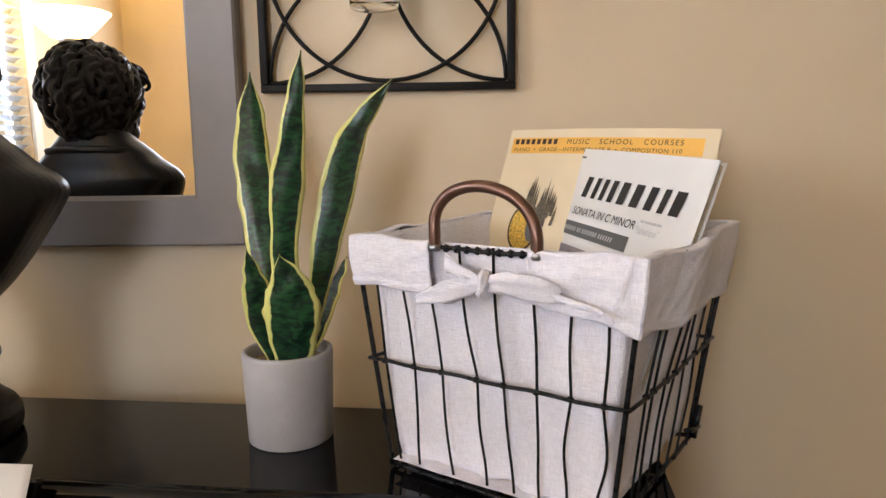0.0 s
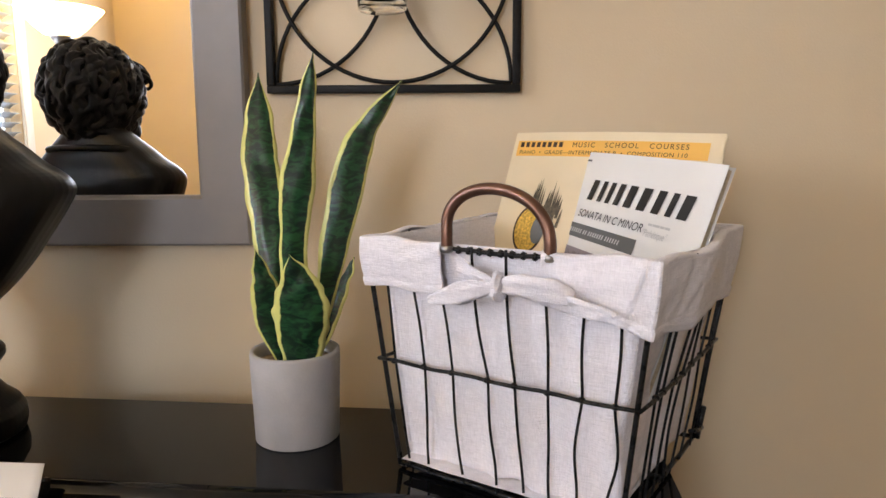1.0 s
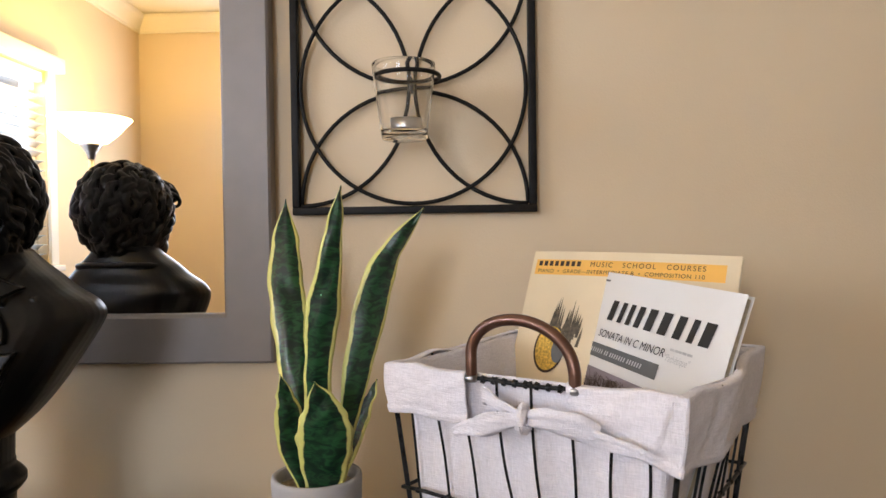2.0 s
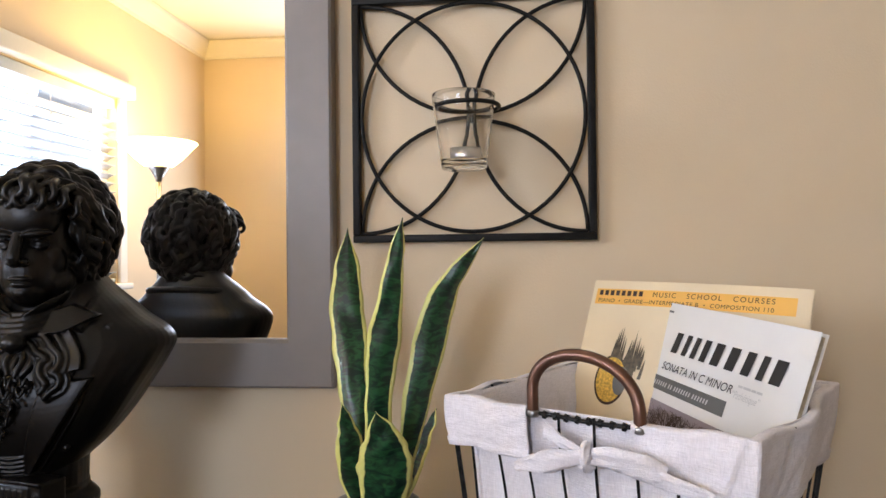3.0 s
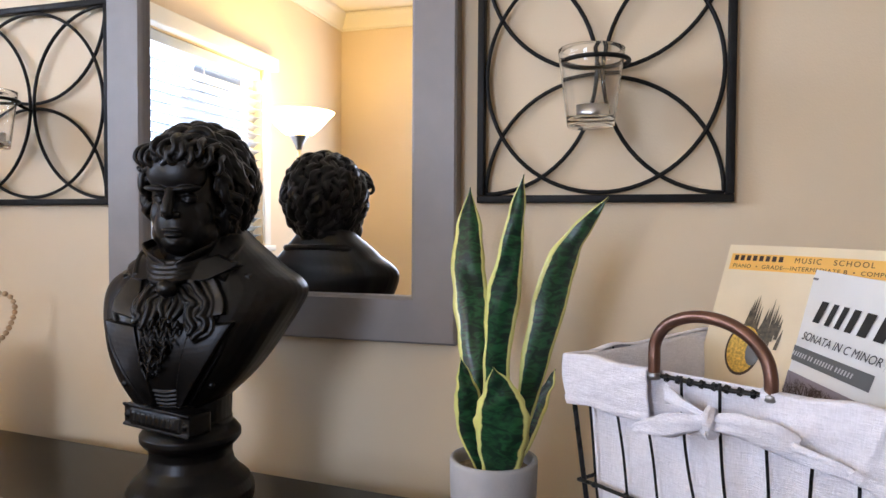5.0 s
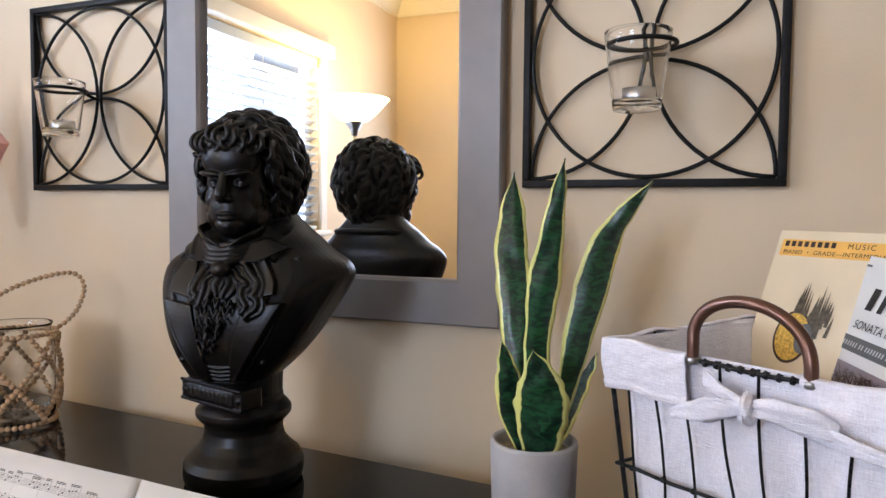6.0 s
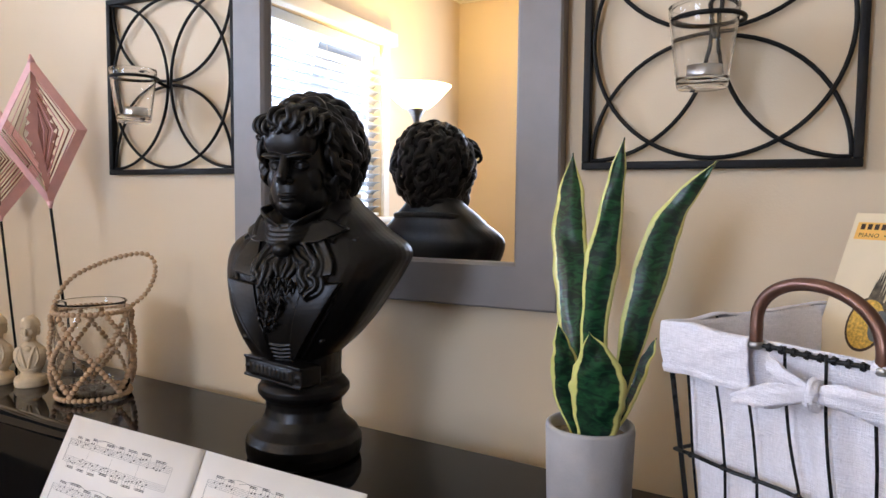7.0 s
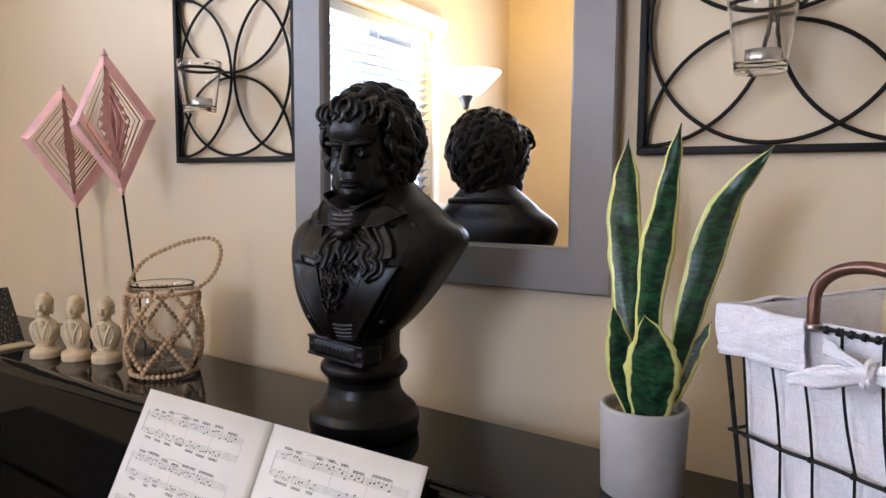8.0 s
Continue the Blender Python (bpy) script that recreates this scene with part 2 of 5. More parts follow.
def lathe(profile, sides=48, bm=None, at=(0, 0, 0)):
    """Turns a profile of (radius, height) round the z axis."""
    bm = bm or bmesh.new()
    rows = []
    for r, z in profile:
        if r < 1e-6:
            rows.append([bm.verts.new((at[0], at[1], at[2] + z))])
        else:
            rows.append([bm.verts.new((at[0] + r * math.cos(2 * math.pi * s / sides), at[1] + r * math.sin(2 * math.pi * s / sides), at[2] + z)) for s in range(sides)])
    for a, b in zip(rows, rows[1:]):
        for s in range(sides):
            t = (s + 1) % sides
            f = [a[0], b[t], b[s]] if len(a) == 1 else [a[s], a[t], b[0]] if len(b) == 1 else [a[s], a[t], b[t], b[s]]
            bm.faces.new(f)
    bmesh.ops.recalc_face_normals(bm, faces=bm.faces[:])
    return bm


def ball(centre, radii, bm=None, rot=None, u=24, v=16):
    bm = bm or bmesh.new()
    bmesh.ops.create_uvsphere(bm, u_segments=u, v_segments=v, radius=1.0, matrix=Matrix.LocRotScale(centre, rot, radii))
    return bm


def grid(fn, nu, nv, bm=None, closed=False):
    """A sheet of nu by nv faces; fn(u, v) gives each corner. Its UV map is (u, v)."""
    bm = bm or bmesh.new()
    uv = bm.loops.layers.uv.verify()
    cols = nu if closed else nu + 1
    vs = [[bm.verts.new(fn(i / nu, j / nv)) for i in range(cols)] for j in range(nv + 1)]
    for j in range(nv):
        for i in range(nu):
            k = (i + 1) % cols if closed else i + 1
            f = bm.faces.new((vs[j][i], vs[j][k], vs[j + 1][k], vs[j + 1][i]))
            for lp, (a, b) in zip(f.loops, ((i, j), (i + 1, j), (i + 1, j + 1), (i, j + 1))):
                lp[uv].uv = (a / nu, b / nv)
    return bm


def solid(ob, thickness, offset=0.0):
    md = ob.modifiers.new("thickness", "SOLIDIFY")
    md.thickness, md.offset = thickness, offset
    return ob


def lettering(name, text, size, mat, parent, m, shear=0.0, width=None, extrude=0.0002, spacing=1.0):
    """Flat letters in the built-in font, as a mesh; width sets the length of the line."""
    cu = bpy.data.curves.new(name, "FONT")
    cu.body, cu.size, cu.shear, cu.extrude, cu.space_character = text, size, shear, extrude, spacing
    tmp = bpy.data.objects.new(name, cu)
    me = bpy.data.meshes.new_from_object(tmp)
    bpy.data.objects.remove(tmp)
    me.name = name
    xs = [v.co.x for v in me.vertices]
    if width:
        k = width / (max(xs) - min(xs))
        me.transform(Matrix.Diagonal((k, 1, 1, 1)))
    me.materials.clear()
    me.materials.append(mat)
    ob = new(name, me)
    ob.parent = parent
    ob.matrix_basis = m
    return ob


def bars(widths, x, z, height, gap, fn, lean=0.0, bm=None):
    """A row of plain bars in place of a line that is not to be lettered."""
    bm = bm or bmesh.new()
    for w in widths:
        vs = [bm.verts.new(fn(a + lean * (b - z), b)) for a, b in ((x, z), (x + w, z), (x + w, z + height), (x, z + height))]
        bm.faces.new(vs)
        x += w + gap
    return bm

# ---- the room ----
T = 0.12


def wall(name, bm, label, mat=None):
    return tagged(part(name, bm, mat or WALL, smooth=False), label, "wall", kind="structure")


tagged(part("floor", box(WEST_X - T, SOUTH_Y - T, -0.1, EAST_X + T, WALL_Y + T, 0.0), FLOOR, smooth=False), "plain brown carpeted floor of the room", "floor", kind="structure")
tagged(part("ceiling", box(WEST_X - T, SOUTH_Y - T, CEIL_Z, EAST_X + T, WALL_Y + T, CEIL_Z + 0.1), CEIL, smooth=False), "smooth cream painted ceiling", "ceiling", kind="structure")
wall("wall_north", box(WEST_X - T, WALL_Y, 0, EAST_X + T, WALL_Y + T, CEIL_Z), "beige painted wall behind the piano")
wall("wall_east", box(EAST_X, SOUTH_Y, 0, EAST_X + T, WALL_Y, CEIL_Z), "plain beige painted side wall")


def pierced(name, label, axis, at, a0, a1, holes):
    """A wall with openings (from, to, sill, head), out of blocks; axis is the one along which the wall runs."""
    bm = bmesh.new()
    blocks, last = [], a0
    for o0, o1, z0, z1 in holes:
        blocks += [(last, o0, 0, CEIL_Z), (o0, o1, 0, z0), (o0, o1, z1, CEIL_Z)]
        last = o1
    for p, q, lo, hi in blocks + [(last, a1, 0, CEIL_Z)]:
        box(*((at - T, p, lo, at, q, hi) if axis == "y" else (p, at - T, lo, q, at, hi)), bm=bm)
    return wall(name, bm, label)


WIN = (-1.30, 0.34, 1.20, 2.10)                 # west window: y from, y to, z from, z to
pierced("wall_west", "beige wall with the daylit window", "y", WEST_X, SOUTH_Y, WALL_Y, (WIN,))
pierced("wall_south", "beige wall facing the piano with a window", "x", SOUTH_Y, WEST_X - T, EAST_X + T, ((-1.33, -0.53, 1.22, 2.22),))

# crown moulding along all four walls
for nm, p, q in (("trim_west", (WEST_X, SOUTH_Y), (WEST_X, WALL_Y)), ("trim_south", (EAST_X, SOUTH_Y), (WEST_X, SOUTH_Y)), ("trim_north", (WEST_X, WALL_Y), (EAST_X, WALL_Y)), ("trim_east", (EAST_X, WALL_Y), (EAST_X, SOUTH_Y))):
    d = Vector((q[0] - p[0], q[1] - p[1], 0)).normalized()
    inward = Vector((d.y, -d.x, 0))
    prof = [(0.002, -0.105), (0.012, -0.105), (0.014, -0.09), (0.022, -0.08), (0.05, -0.035), (0.062, -0.02), (0.066, -0.004), (0.002, -0.004)]
    bm = bmesh.new()
    ends = []
    for e, sgn in ((p, 1), (q, -1)):
        ends.append([bm.verts.new(Vector((e[0], e[1], CEIL_Z)) + inward * o + d * (sgn * o) + Vector((0, 0, h))) for o, h in prof])
    for i in range(len(prof)):
        k = (i + 1) % len(prof)
        bm.faces.new((ends[0][i], ends[0][k], ends[1][k], ends[1][i]))
    tagged(part(nm, bm, CEIL, smooth=False), "cream crown moulding under the ceiling", "trim", kind="structure")


def window_west():
    y0, y1, z0, z1 = WIN
    w = thing("window_1", pose(WEST_X, (y0 + y1) / 2, z0), "white framed window bright with daylight behind a blind", "window", kind="structure")
    h, half = z1 - z0, (y1 - y0) / 2
    bm = bmesh.new()
    for a, b, c, d in ((-half, -half + 0.05, 0, h), (half - 0.05, half, 0, h), (-half + 0.05, half - 0.05, 0, 0.05), (-half + 0.05, half - 0.05, h - 0.05, h)):
        box(-0.09, a, c, -0.05, b, d, bm=bm)
    part("window_frame", bm, TRIM, w, smooth=False)
    bays = [-half + 0.03, -half / 3, half / 3, half - 0.03]
    for y in bays[1:3]:
        part("mullion", box(-0.085, y - 0.02, 0.05, -0.055, y + 0.02, h - 0.05), TRIM, w, smooth=False)
    for lo, hi in zip(bays, bays[1:]):
        pane = part("pane", box(-0.073, lo + 0.02, 0.05, -0.069, hi - 0.02, h - 0.05), GLASS, w, smooth=False)
        pane.visible_shadow = False
    part("window_sill", box(-0.05, -half - 0.06, -0.03, 0.05, half + 0.06, -0.002, 0.006), TRIM, w)
    part("side_casing", box(0.002, -half - 0.06, 0.0, 0.018, -half - 0.002, h + 0.002, 0.003), TRIM, w)
    part("side_casing", box(0.002, half + 0.002, 0.0, 0.018, half + 0.06, h + 0.002, 0.003), TRIM, w)
    part("head_casing", box(0.002, -half - 0.075, h + 0.004, 0.06, half + 0.075, h + 0.075, 0.006), TRIM, w)


window_west()


def blind():
    y0, y1, z0, z1 = WIN
    b = thing("venetian_blind", pose(WEST_X, (y0 + y1) / 2, z0), "white slatted blind with slats tilted half open", "blind")
    half, h = (y1 - y0) / 2 - 0.008, z1 - z0
    part("headrail", box(-0.045, -half, h - 0.05, -0.003, half, h - 0.003, 0.003), BLIND, b)
    slat = bmesh.new()
    prof = [(-0.024, -0.004), (-0.012, 0.0), (0.0, 0.0015), (0.012, 0.0), (0.024, -0.004)]
    rows = [[slat.verts.new((x, y, z)) for x, z in prof] for y in (-half, half)]
    for i in range(4):
        slat.faces.new((rows[0][i], rows[0][i + 1], rows[1][i + 1], rows[1][i]))
    me = mesh_of("slat", slat, BLIND)
    k = int((h - 0.1) / 0.043)
    for i in range(k):
        s = new("slat", me)
        s.parent = b
        s.matrix_basis = pose(-0.024, 0, 0.045 + i * 0.043, 0, -27, 0)
        solid(s, 0.002)
    part("bottom_rail", box(-0.045, -half, 0.004, -0.004, half, 0.022, 0.003), BLIND, b)
    for y in (-half * 0.84, -half * 0.42, half * 0.05, half * 0.5, half * 0.86):
        part("ladder_cord", tube([Vector((0.001, y, 0.02)), Vector((0.001, y, h - 0.05))], 0.0018, 6), TRIM, b)


blind()


def window_south():
    w = thing("window_2", pose(-0.93, SOUTH_Y, 1.22), "plain white framed window letting in daylight", "window", kind="structure")
    bm = bmesh.new()
    for a, b, c, d in ((-0.4, -0.37, 0, 1.0), (0.37, 0.4, 0, 1.0), (-0.37, 0.37, 0, 0.03), (-0.37, 0.37, 0.97, 1.0)):
        box(a, -0.11, c, b, -0.08, d, bm=bm)
    part("window_frame", bm, TRIM, w, smooth=False)
    part("window_sill", box(-0.44, -0.05, -0.03, 0.44, 0.04, -0.002, 0.006), TRIM, w)


window_south()


def torchiere():
    lamp = thing("floor_lamp", pose(-1.66, -1.22, 0), "lit torchiere floor lamp with an opal bowl shade", "lamp")
    part("base", lathe([(0, 0), (0.14, 0), (0.14, 0.012), (0.12, 0.025), (0.02, 0.04), (0, 0.04)]), STEEL, lamp)
    part("pole", tube([Vector((0, 0, 0.03)), Vector((0, 0, 1.705))], 0.0125, 16), STEEL, lamp)
    part("cup", lathe([(0, 1.68), (0.014, 1.68), (0.022, 1.705), (0.045, 1.74), (0.05, 1.75), (0, 1.75)]), STEEL, lamp)
    part("shade", lathe([(0.03, 1.747), (0.07, 1.755), (0.11, 1.79), (0.15, 1.835), (0.172, 1.858), (0.176, 1.863), (0.168, 1.863), (0.145, 1.842), (0.10, 1.795), (0.06, 1.765), (0.03, 1.755)]), SHADE, lamp, "glowing opal glass bowl")


torchiere()


# ---- the piano ----
PIANO_TURN = -5.0
piano = thing("upright_piano", pose(-0.45, 0.78, 0, 0, 0, PIANO_TURN), "black high-gloss upright piano with a bare polished lid", "piano")
PL, PR = -1.42, 0.715


def piano_parts():
    """Local x along the keyboard, y towards the wall; the lid is about 0.24 deep."""
    f, b = -0.121, 0.107
    lid = bmesh.new()
    prof = [(b, TOP_Z - 0.022), (b, TOP_Z - 0.003), (b - 0.003, TOP_Z)]
    for i in range(9):
        a = math.pi / 2 * i / 8
        prof.append((f + 0.018 - 0.018 * math.sin(a), TOP_Z - 0.018 + 0.018 * math.cos(a)))
    prof += [(f + 0.0, TOP_Z - 0.021), (f + 0.006, TOP_Z - 0.024)]
    # the bass end of the lid is a little deeper than the treble end
    ends = [[lid.verts.new((x, y - (d if y < 0 else 0.0), z)) for y, z in prof] for x, d in ((PL, 0.07), (0.10, 0.0), (PR, 0.0))]
    n = len(prof)
    for r0, r1 in zip(ends, ends[1:]):
        for i in range(n):
            lid.faces.new((r0[i], r0[(i + 1) % n], r1[(i + 1) % n], r1[i]))
    lid.faces.new(ends[0])
    lid.faces.new(list(reversed(ends[-1])))
    bmesh.ops.recalc_face_normals(lid, faces=lid.faces[:])
    ob = part("lid", lid, LACQUER, piano, smooth=False)
    for p in ob.data.polygons:
        p.use_smooth = abs(p.normal.x) < 0.5 and p.area < 0.02
    part("front_panel", box(PL + 0.03, f + 0.012, 0.60, PR - 0.03, f + 0.03, TOP_Z - 0.026, 0.002), LACQUER, piano, smooth=False)
    part("back_panel", box(PL + 0.02, b - 0.03, 0.05, PR - 0.02, b - 0.01, TOP_Z - 0.026), LACQUER, piano, smooth=False)
    for x in (PL, PR - 0.03):
        part("side_panel", box(x, f + 0.012, 0.02, x + 0.03, b - 0.035, TOP_Z - 0.026, 0.003), LACQUER, piano, smooth=False)
    part("fallboard", box(PL + 0.032, f - 0.20, 0.665, PR - 0.032, f + 0.010, 0.69, 0.008), LACQUER, piano, smooth=False)
    part("key_bed", box(PL + 0.0, f - 0.22, 0.56, PR, f + 0.010, 0.62, 0.006), LACQUER, piano, smooth=False)
    part("lower_panel", box(PL + 0.032, f + 0.014, 0.06, PR - 0.032, f + 0.03, 0.555), LACQUER, piano, smooth=False)
    # the music desk with its ledge
    part("music_desk", box(-0.30, -0.012, 0, 0.13, 0.0, 0.265, 0.004), LACQUER, piano, m=pose(0, f - 0.105, 0.712, -24, 0, 0), smooth=False)
    part("desk_ledge", box(-0.34, -0.04, -0.012, 0.17, 0.0, 0.0, 0.003), LACQUER, piano, m=pose(0, f - 0.105, 0.712, -24, 0, 0), smooth=False)


piano_parts()


# ---- mirror ----
def wall_mirror():
    x0, x1, z0, z1, w = -0.803, -0.219, 1.134, 2.02, 0.066
    m = thing("wall_mirror", pose((x0 + x1) / 2, WALL_Y, z0), "rectangular mirror in a flat taupe painted frame", "mirror")
    h, half, fw = z1 - z0, (x1 - x0) / 2, w
    prof = [(0.0, -0.002), (0.0, -0.024), (0.003, -0.027), (fw - 0.005, -0.0265), (fw - 0.001, -0.0225), (fw, -0.020), (fw, -0.004)]
    corners = [((-half, 0), (1, 1)), ((half, 0), (-1, 1)), ((half, h), (-1, -1)), ((-half, h), (1, -1))]
    names = ("bottom_rail", "side_rail", "top_rail", "side_rail")
    for i in range(4):
        bm = bmesh.new()
        ends = []
        for (cx, cz), (dx, dz) in (corners[i], corners[(i + 1) % 4]):
            ends.append([bm.verts.new((cx + dx * o, y, cz + dz * o)) for o, y in prof])
        for k in range(len(prof)):
            j = (k + 1) % len(prof)
            bm.faces.new((ends[0][k], ends[0][j], ends[1][j], ends[1][k]))
        bmesh.ops.recalc_face_normals(bm, faces=bm.faces[:])
        part(names[i], bm, TAUPE, m, smooth=False)
    part("mirror_glass", box(-half + fw - 0.006, -0.012, fw - 0.006, half - fw + 0.006, -0.006, h - fw + 0.006), MIRROR, m, "clear silvered glass", smooth=False)


wall_mirror()


# ---- wall sconces ----
def sconce(m):
    """A square iron frame, 0.33 across, of eight arcs, with a ring that holds a glass cup."""
    s = thing("wall_sconce", m, "black iron square wall sconce of interlaced arcs with a glass cup", "sconce", "pair of wall sconces beside the mirror")
    a, ax, w = 0.1675, 0.1634, 0.0102            # half height, half width, bar
    for nm, b in (("frame_bar", (-ax, -0.016, -a, ax, -0.003, -a + w)), ("frame_bar", (-ax, -0.016, a - w, ax, -0.003, a)), ("frame_bar", (-ax, -0.016, -a + w, -ax + w, -0.003, a - w)), ("frame_bar", (ax - w, -0.016, -a + w, ax, -0.003, a - w))):
        part(nm, box(*b, bevel=0.0015), IRON, s)
    i = a - w - 0.0015
    kx = (ax - w) / (a - w)
    r = 0.0028
    # four half-rounds whose ends meet the frame's corners and whose bellies touch the centre
    for q in range(4):
        ang = q * math.pi / 2
        pts = []
        for k in range(33):
            u = k / 32 * math.pi
            x, z = -i * math.cos(u), i - (i - 0.004) * math.sin(u)
            pts.append(Vector((kx * (x * math.cos(ang) - z * math.sin(ang)), -0.0095 - (0.001 if q % 2 else -0.001), x * math.sin(ang) + z * math.cos(ang))))
        part("arc", tube(pts, r, 8), IRON, s)
    # and the round that runs just inside the frame
    pts = [Vector((kx * i * 0.99 * math.cos(u), -0.0125, i * 0.99 * math.sin(u))) for u in [2 * math.pi * k / 72 for k in range(72)]]
    part("round", tube(pts, r, 8, closed=True), IRON, s)
    part("bracket", tube([Vector((0, -0.006, -0.01)), Vector((0, -0.03, -0.004)), Vector((0, -0.048, 0.002))], 0.003, 8), IRON, s)
    ring = [Vector((0.0385 * math.cos(u), -0.087 + 0.0385 * math.sin(u), -0.003)) for u in [2 * math.pi * k / 40 for k in range(40)]]
    part("cup_ring", tube(ring, 0.0028, 8, closed=True), IRON, s)
    # the cup tapers from 80 mm at the lip to 56 mm at the foot
    return s


def cup(m):
    c = thing("candle_cup", m, "clear tapered glass candle cup", "cup", "glass cups in the sconces")
    part("glass", lathe([(0, 0), (0.0265, 0), (0.028, 0.002), (0.0385, 0.084), (0.0393, 0.0918), (0.0387, 0.0924), (0.0384, 0.0918), (0.0377, 0.086), (0.0268, 0.014), (0.022, 0.009), (0, 0.008)], 48), GLASS, c)
    t = thing("tealight", m @ pose(0.002, 0.002, 0.0098), "unlit tealight in an aluminium cup", "candle", "tealights in the glass cups")
    part("tin", lathe([(0, 0), (0.0188, 0), (0.0192, 0.001), (0.0192, 0.0155), (0.0186, 0.0155), (0.0182, 0.012), (0, 0.012)], 32), ALU, t)
    part("wax", lathe([(0, 0.0122), (0.018, 0.0122), (0.0175, 0.0135), (0, 0.0135)], 32), WAX, t)
    part("wick", tube([Vector((0, 0, 0.0132)), Vector((0.001, 0, 0.02))], 0.0007, 6), INK, t)


SC_Z = 1.498
first = sconce(pose(-0.0294, WALL_Y, SC_Z))
copy_thing(first, pose(-0.972, WALL_Y, SC_Z))
for x in (-0.0315, -0.972):
    cup(pose(x - 0.003, WALL_Y - 0.087, SC_Z - 0.080))

# ---- potted snake plant ----
def snake_plant():
    pot = thing("potted_plant", pose(-0.125, 0.768, TOP_Z), "artificial snake plant with yellow-edged leaves in a concrete pot", "plant")
    part("pot", lathe([(0, 0.0), (0.043, 0.0), (0.0455, 0.002), (0.0485, 0.096), (0.0478, 0.0995), (0.0455, 0.1005), (0.0425, 0.099), (0.0415, 0.093), (0.041, 0.082), (0, 0.082)], 64), CONCRETE, pot, "pale grey cylindrical concrete pot")
    rng = random.Random(3)
    soil = grid(lambda u, v: Vector((0.0412 * v * math.cos(2 * math.pi * u), 0.0412 * v * math.sin(2 * math.pi * u), 0.0865 + 0.004 * noise.noise(Vector((u * 9, v * 7, 0))))), 32, 8)
    part("filling", soil, SOIL, pot)

    def leaf(points, width, fold, turn, twist):
        """A blade on a spine: width at each control point, a shallow V across, turned about the spine."""
        ox = 0.008
        spine = spline([(x + ox, y, z) for x, y, z in points], 8)
        k = len(spine) - 1
        ws = [w for w in width]

        def fn(u, v):
            i = min(int(v * k), k)
            p = spine[i]
            d = (spine[min(i + 1, k)] - spine[max(i - 1, 0)]).normalized()
            a = radians(turn + twist * v)
            across = Vector((math.cos(a), math.sin(a), 0))
            across = (across - d * across.dot(d)).normalized()
            out = across.cross(d)
            q = v * (len(ws) - 1)
            j = min(int(q), len(ws) - 2)
            f = q - j
            f = f * f * (3 - 2 * f)
            w = ws[j] * (1 - f) + ws[j + 1] * f
            if v > 0.995:
                w = 0.0004
            s = (u - 0.5) * 2
            wave = 0.0030 * noise.noise(Vector((s * 1.2 + turn, v * 7, points[0][0] * 40)))
            edge = 1 + 0.13 * noise.noise(Vector((s * 2, v * 11, turn * 0.1 + points[0][0] * 90)))
            return p + across * (s * w / 2 * edge) - out * (fold * w * (s * s - 0.4)) + out * wave

        ob = part("leaf", grid(fn, 12, k), LEAF, pot)
        solid(ob, 0.0011)

    leaf([(-0.018, -0.003, 0.088), (-0.026, 0.003, 0.119), (-0.033, 0.018, 0.169), (-0.041, 0.034, 0.223), (-0.049, 0.048, 0.272), (-0.054, 0.059, 0.311), (-0.057, 0.07, 0.35), (-0.059, 0.084, 0.401)],
         (0.015, 0.020, 0.028, 0.036, 0.041, 0.041, 0.031, 0.0), 0.12, 9, 3)
    leaf([(-0.009, -0.008, 0.088), (-0.003, -0.017, 0.168), (0.001, -0.026, 0.223), (0.008, -0.034, 0.276), (0.017, -0.042, 0.323), (0.025, -0.049, 0.368), (0.033, -0.056, 0.405)],
         (0.015, 0.028, 0.029, 0.035, 0.026, 0.016, 0.0), 0.16, 5, 10)
    leaf([(0.006, 0.002, 0.086), (0.025, 0.007, 0.156), (0.038, 0.012, 0.218), (0.050, 0.016, 0.266), (0.062, 0.02, 0.313), (0.080, 0.023, 0.346), (0.110, 0.026, 0.386)],
         (0.016, 0.023, 0.033, 0.040, 0.036, 0.024, 0.0), 0.16, 22, 6)
    leaf([(0.002, -0.028, 0.087), (0.008, -0.042, 0.120), (0.012, -0.050, 0.150), (0.012, -0.056, 0.172), (0.010, -0.062, 0.193), (0.006, -0.068, 0.213)],
         (0.030, 0.050, 0.056, 0.050, 0.028, 0.0), 0.13, 4, 6)
    leaf([(-0.016, -0.013, 0.087), (-0.031, -0.017, 0.134), (-0.032, -0.022, 0.17), (-0.035, -0.025, 0.19), (-0.039, -0.028, 0.213)],
         (0.014, 0.026, 0.028, 0.017, 0.0), 0.16, 22, 10)
    leaf([(0.010, 0.012, 0.086), (0.025, 0.018, 0.125), (0.039, 0.025, 0.159), (0.048, 0.029, 0.18), (0.054, 0.032, 0.195)],
         (0.014, 0.026, 0.026, 0.016, 0.0), 0.20, -48, -10)


snake_plant()


# ---- wire basket with its liner ----
BASKET = pose(0.0811, 0.6183, TOP_Z, 0, 0, -33.1)
BOOKS = pose(0.0805, 0.600, TOP_Z, 0, 0, -37.3)


def rim(h):
    """Half width, front and back of the basket at the height h (0 to 1)."""
    return 0.1131 + 0.0267 * h, 0.0154 * (1 - h), 0.241 + 0.038 * h ** 2.2


BASKET_H = 0.227


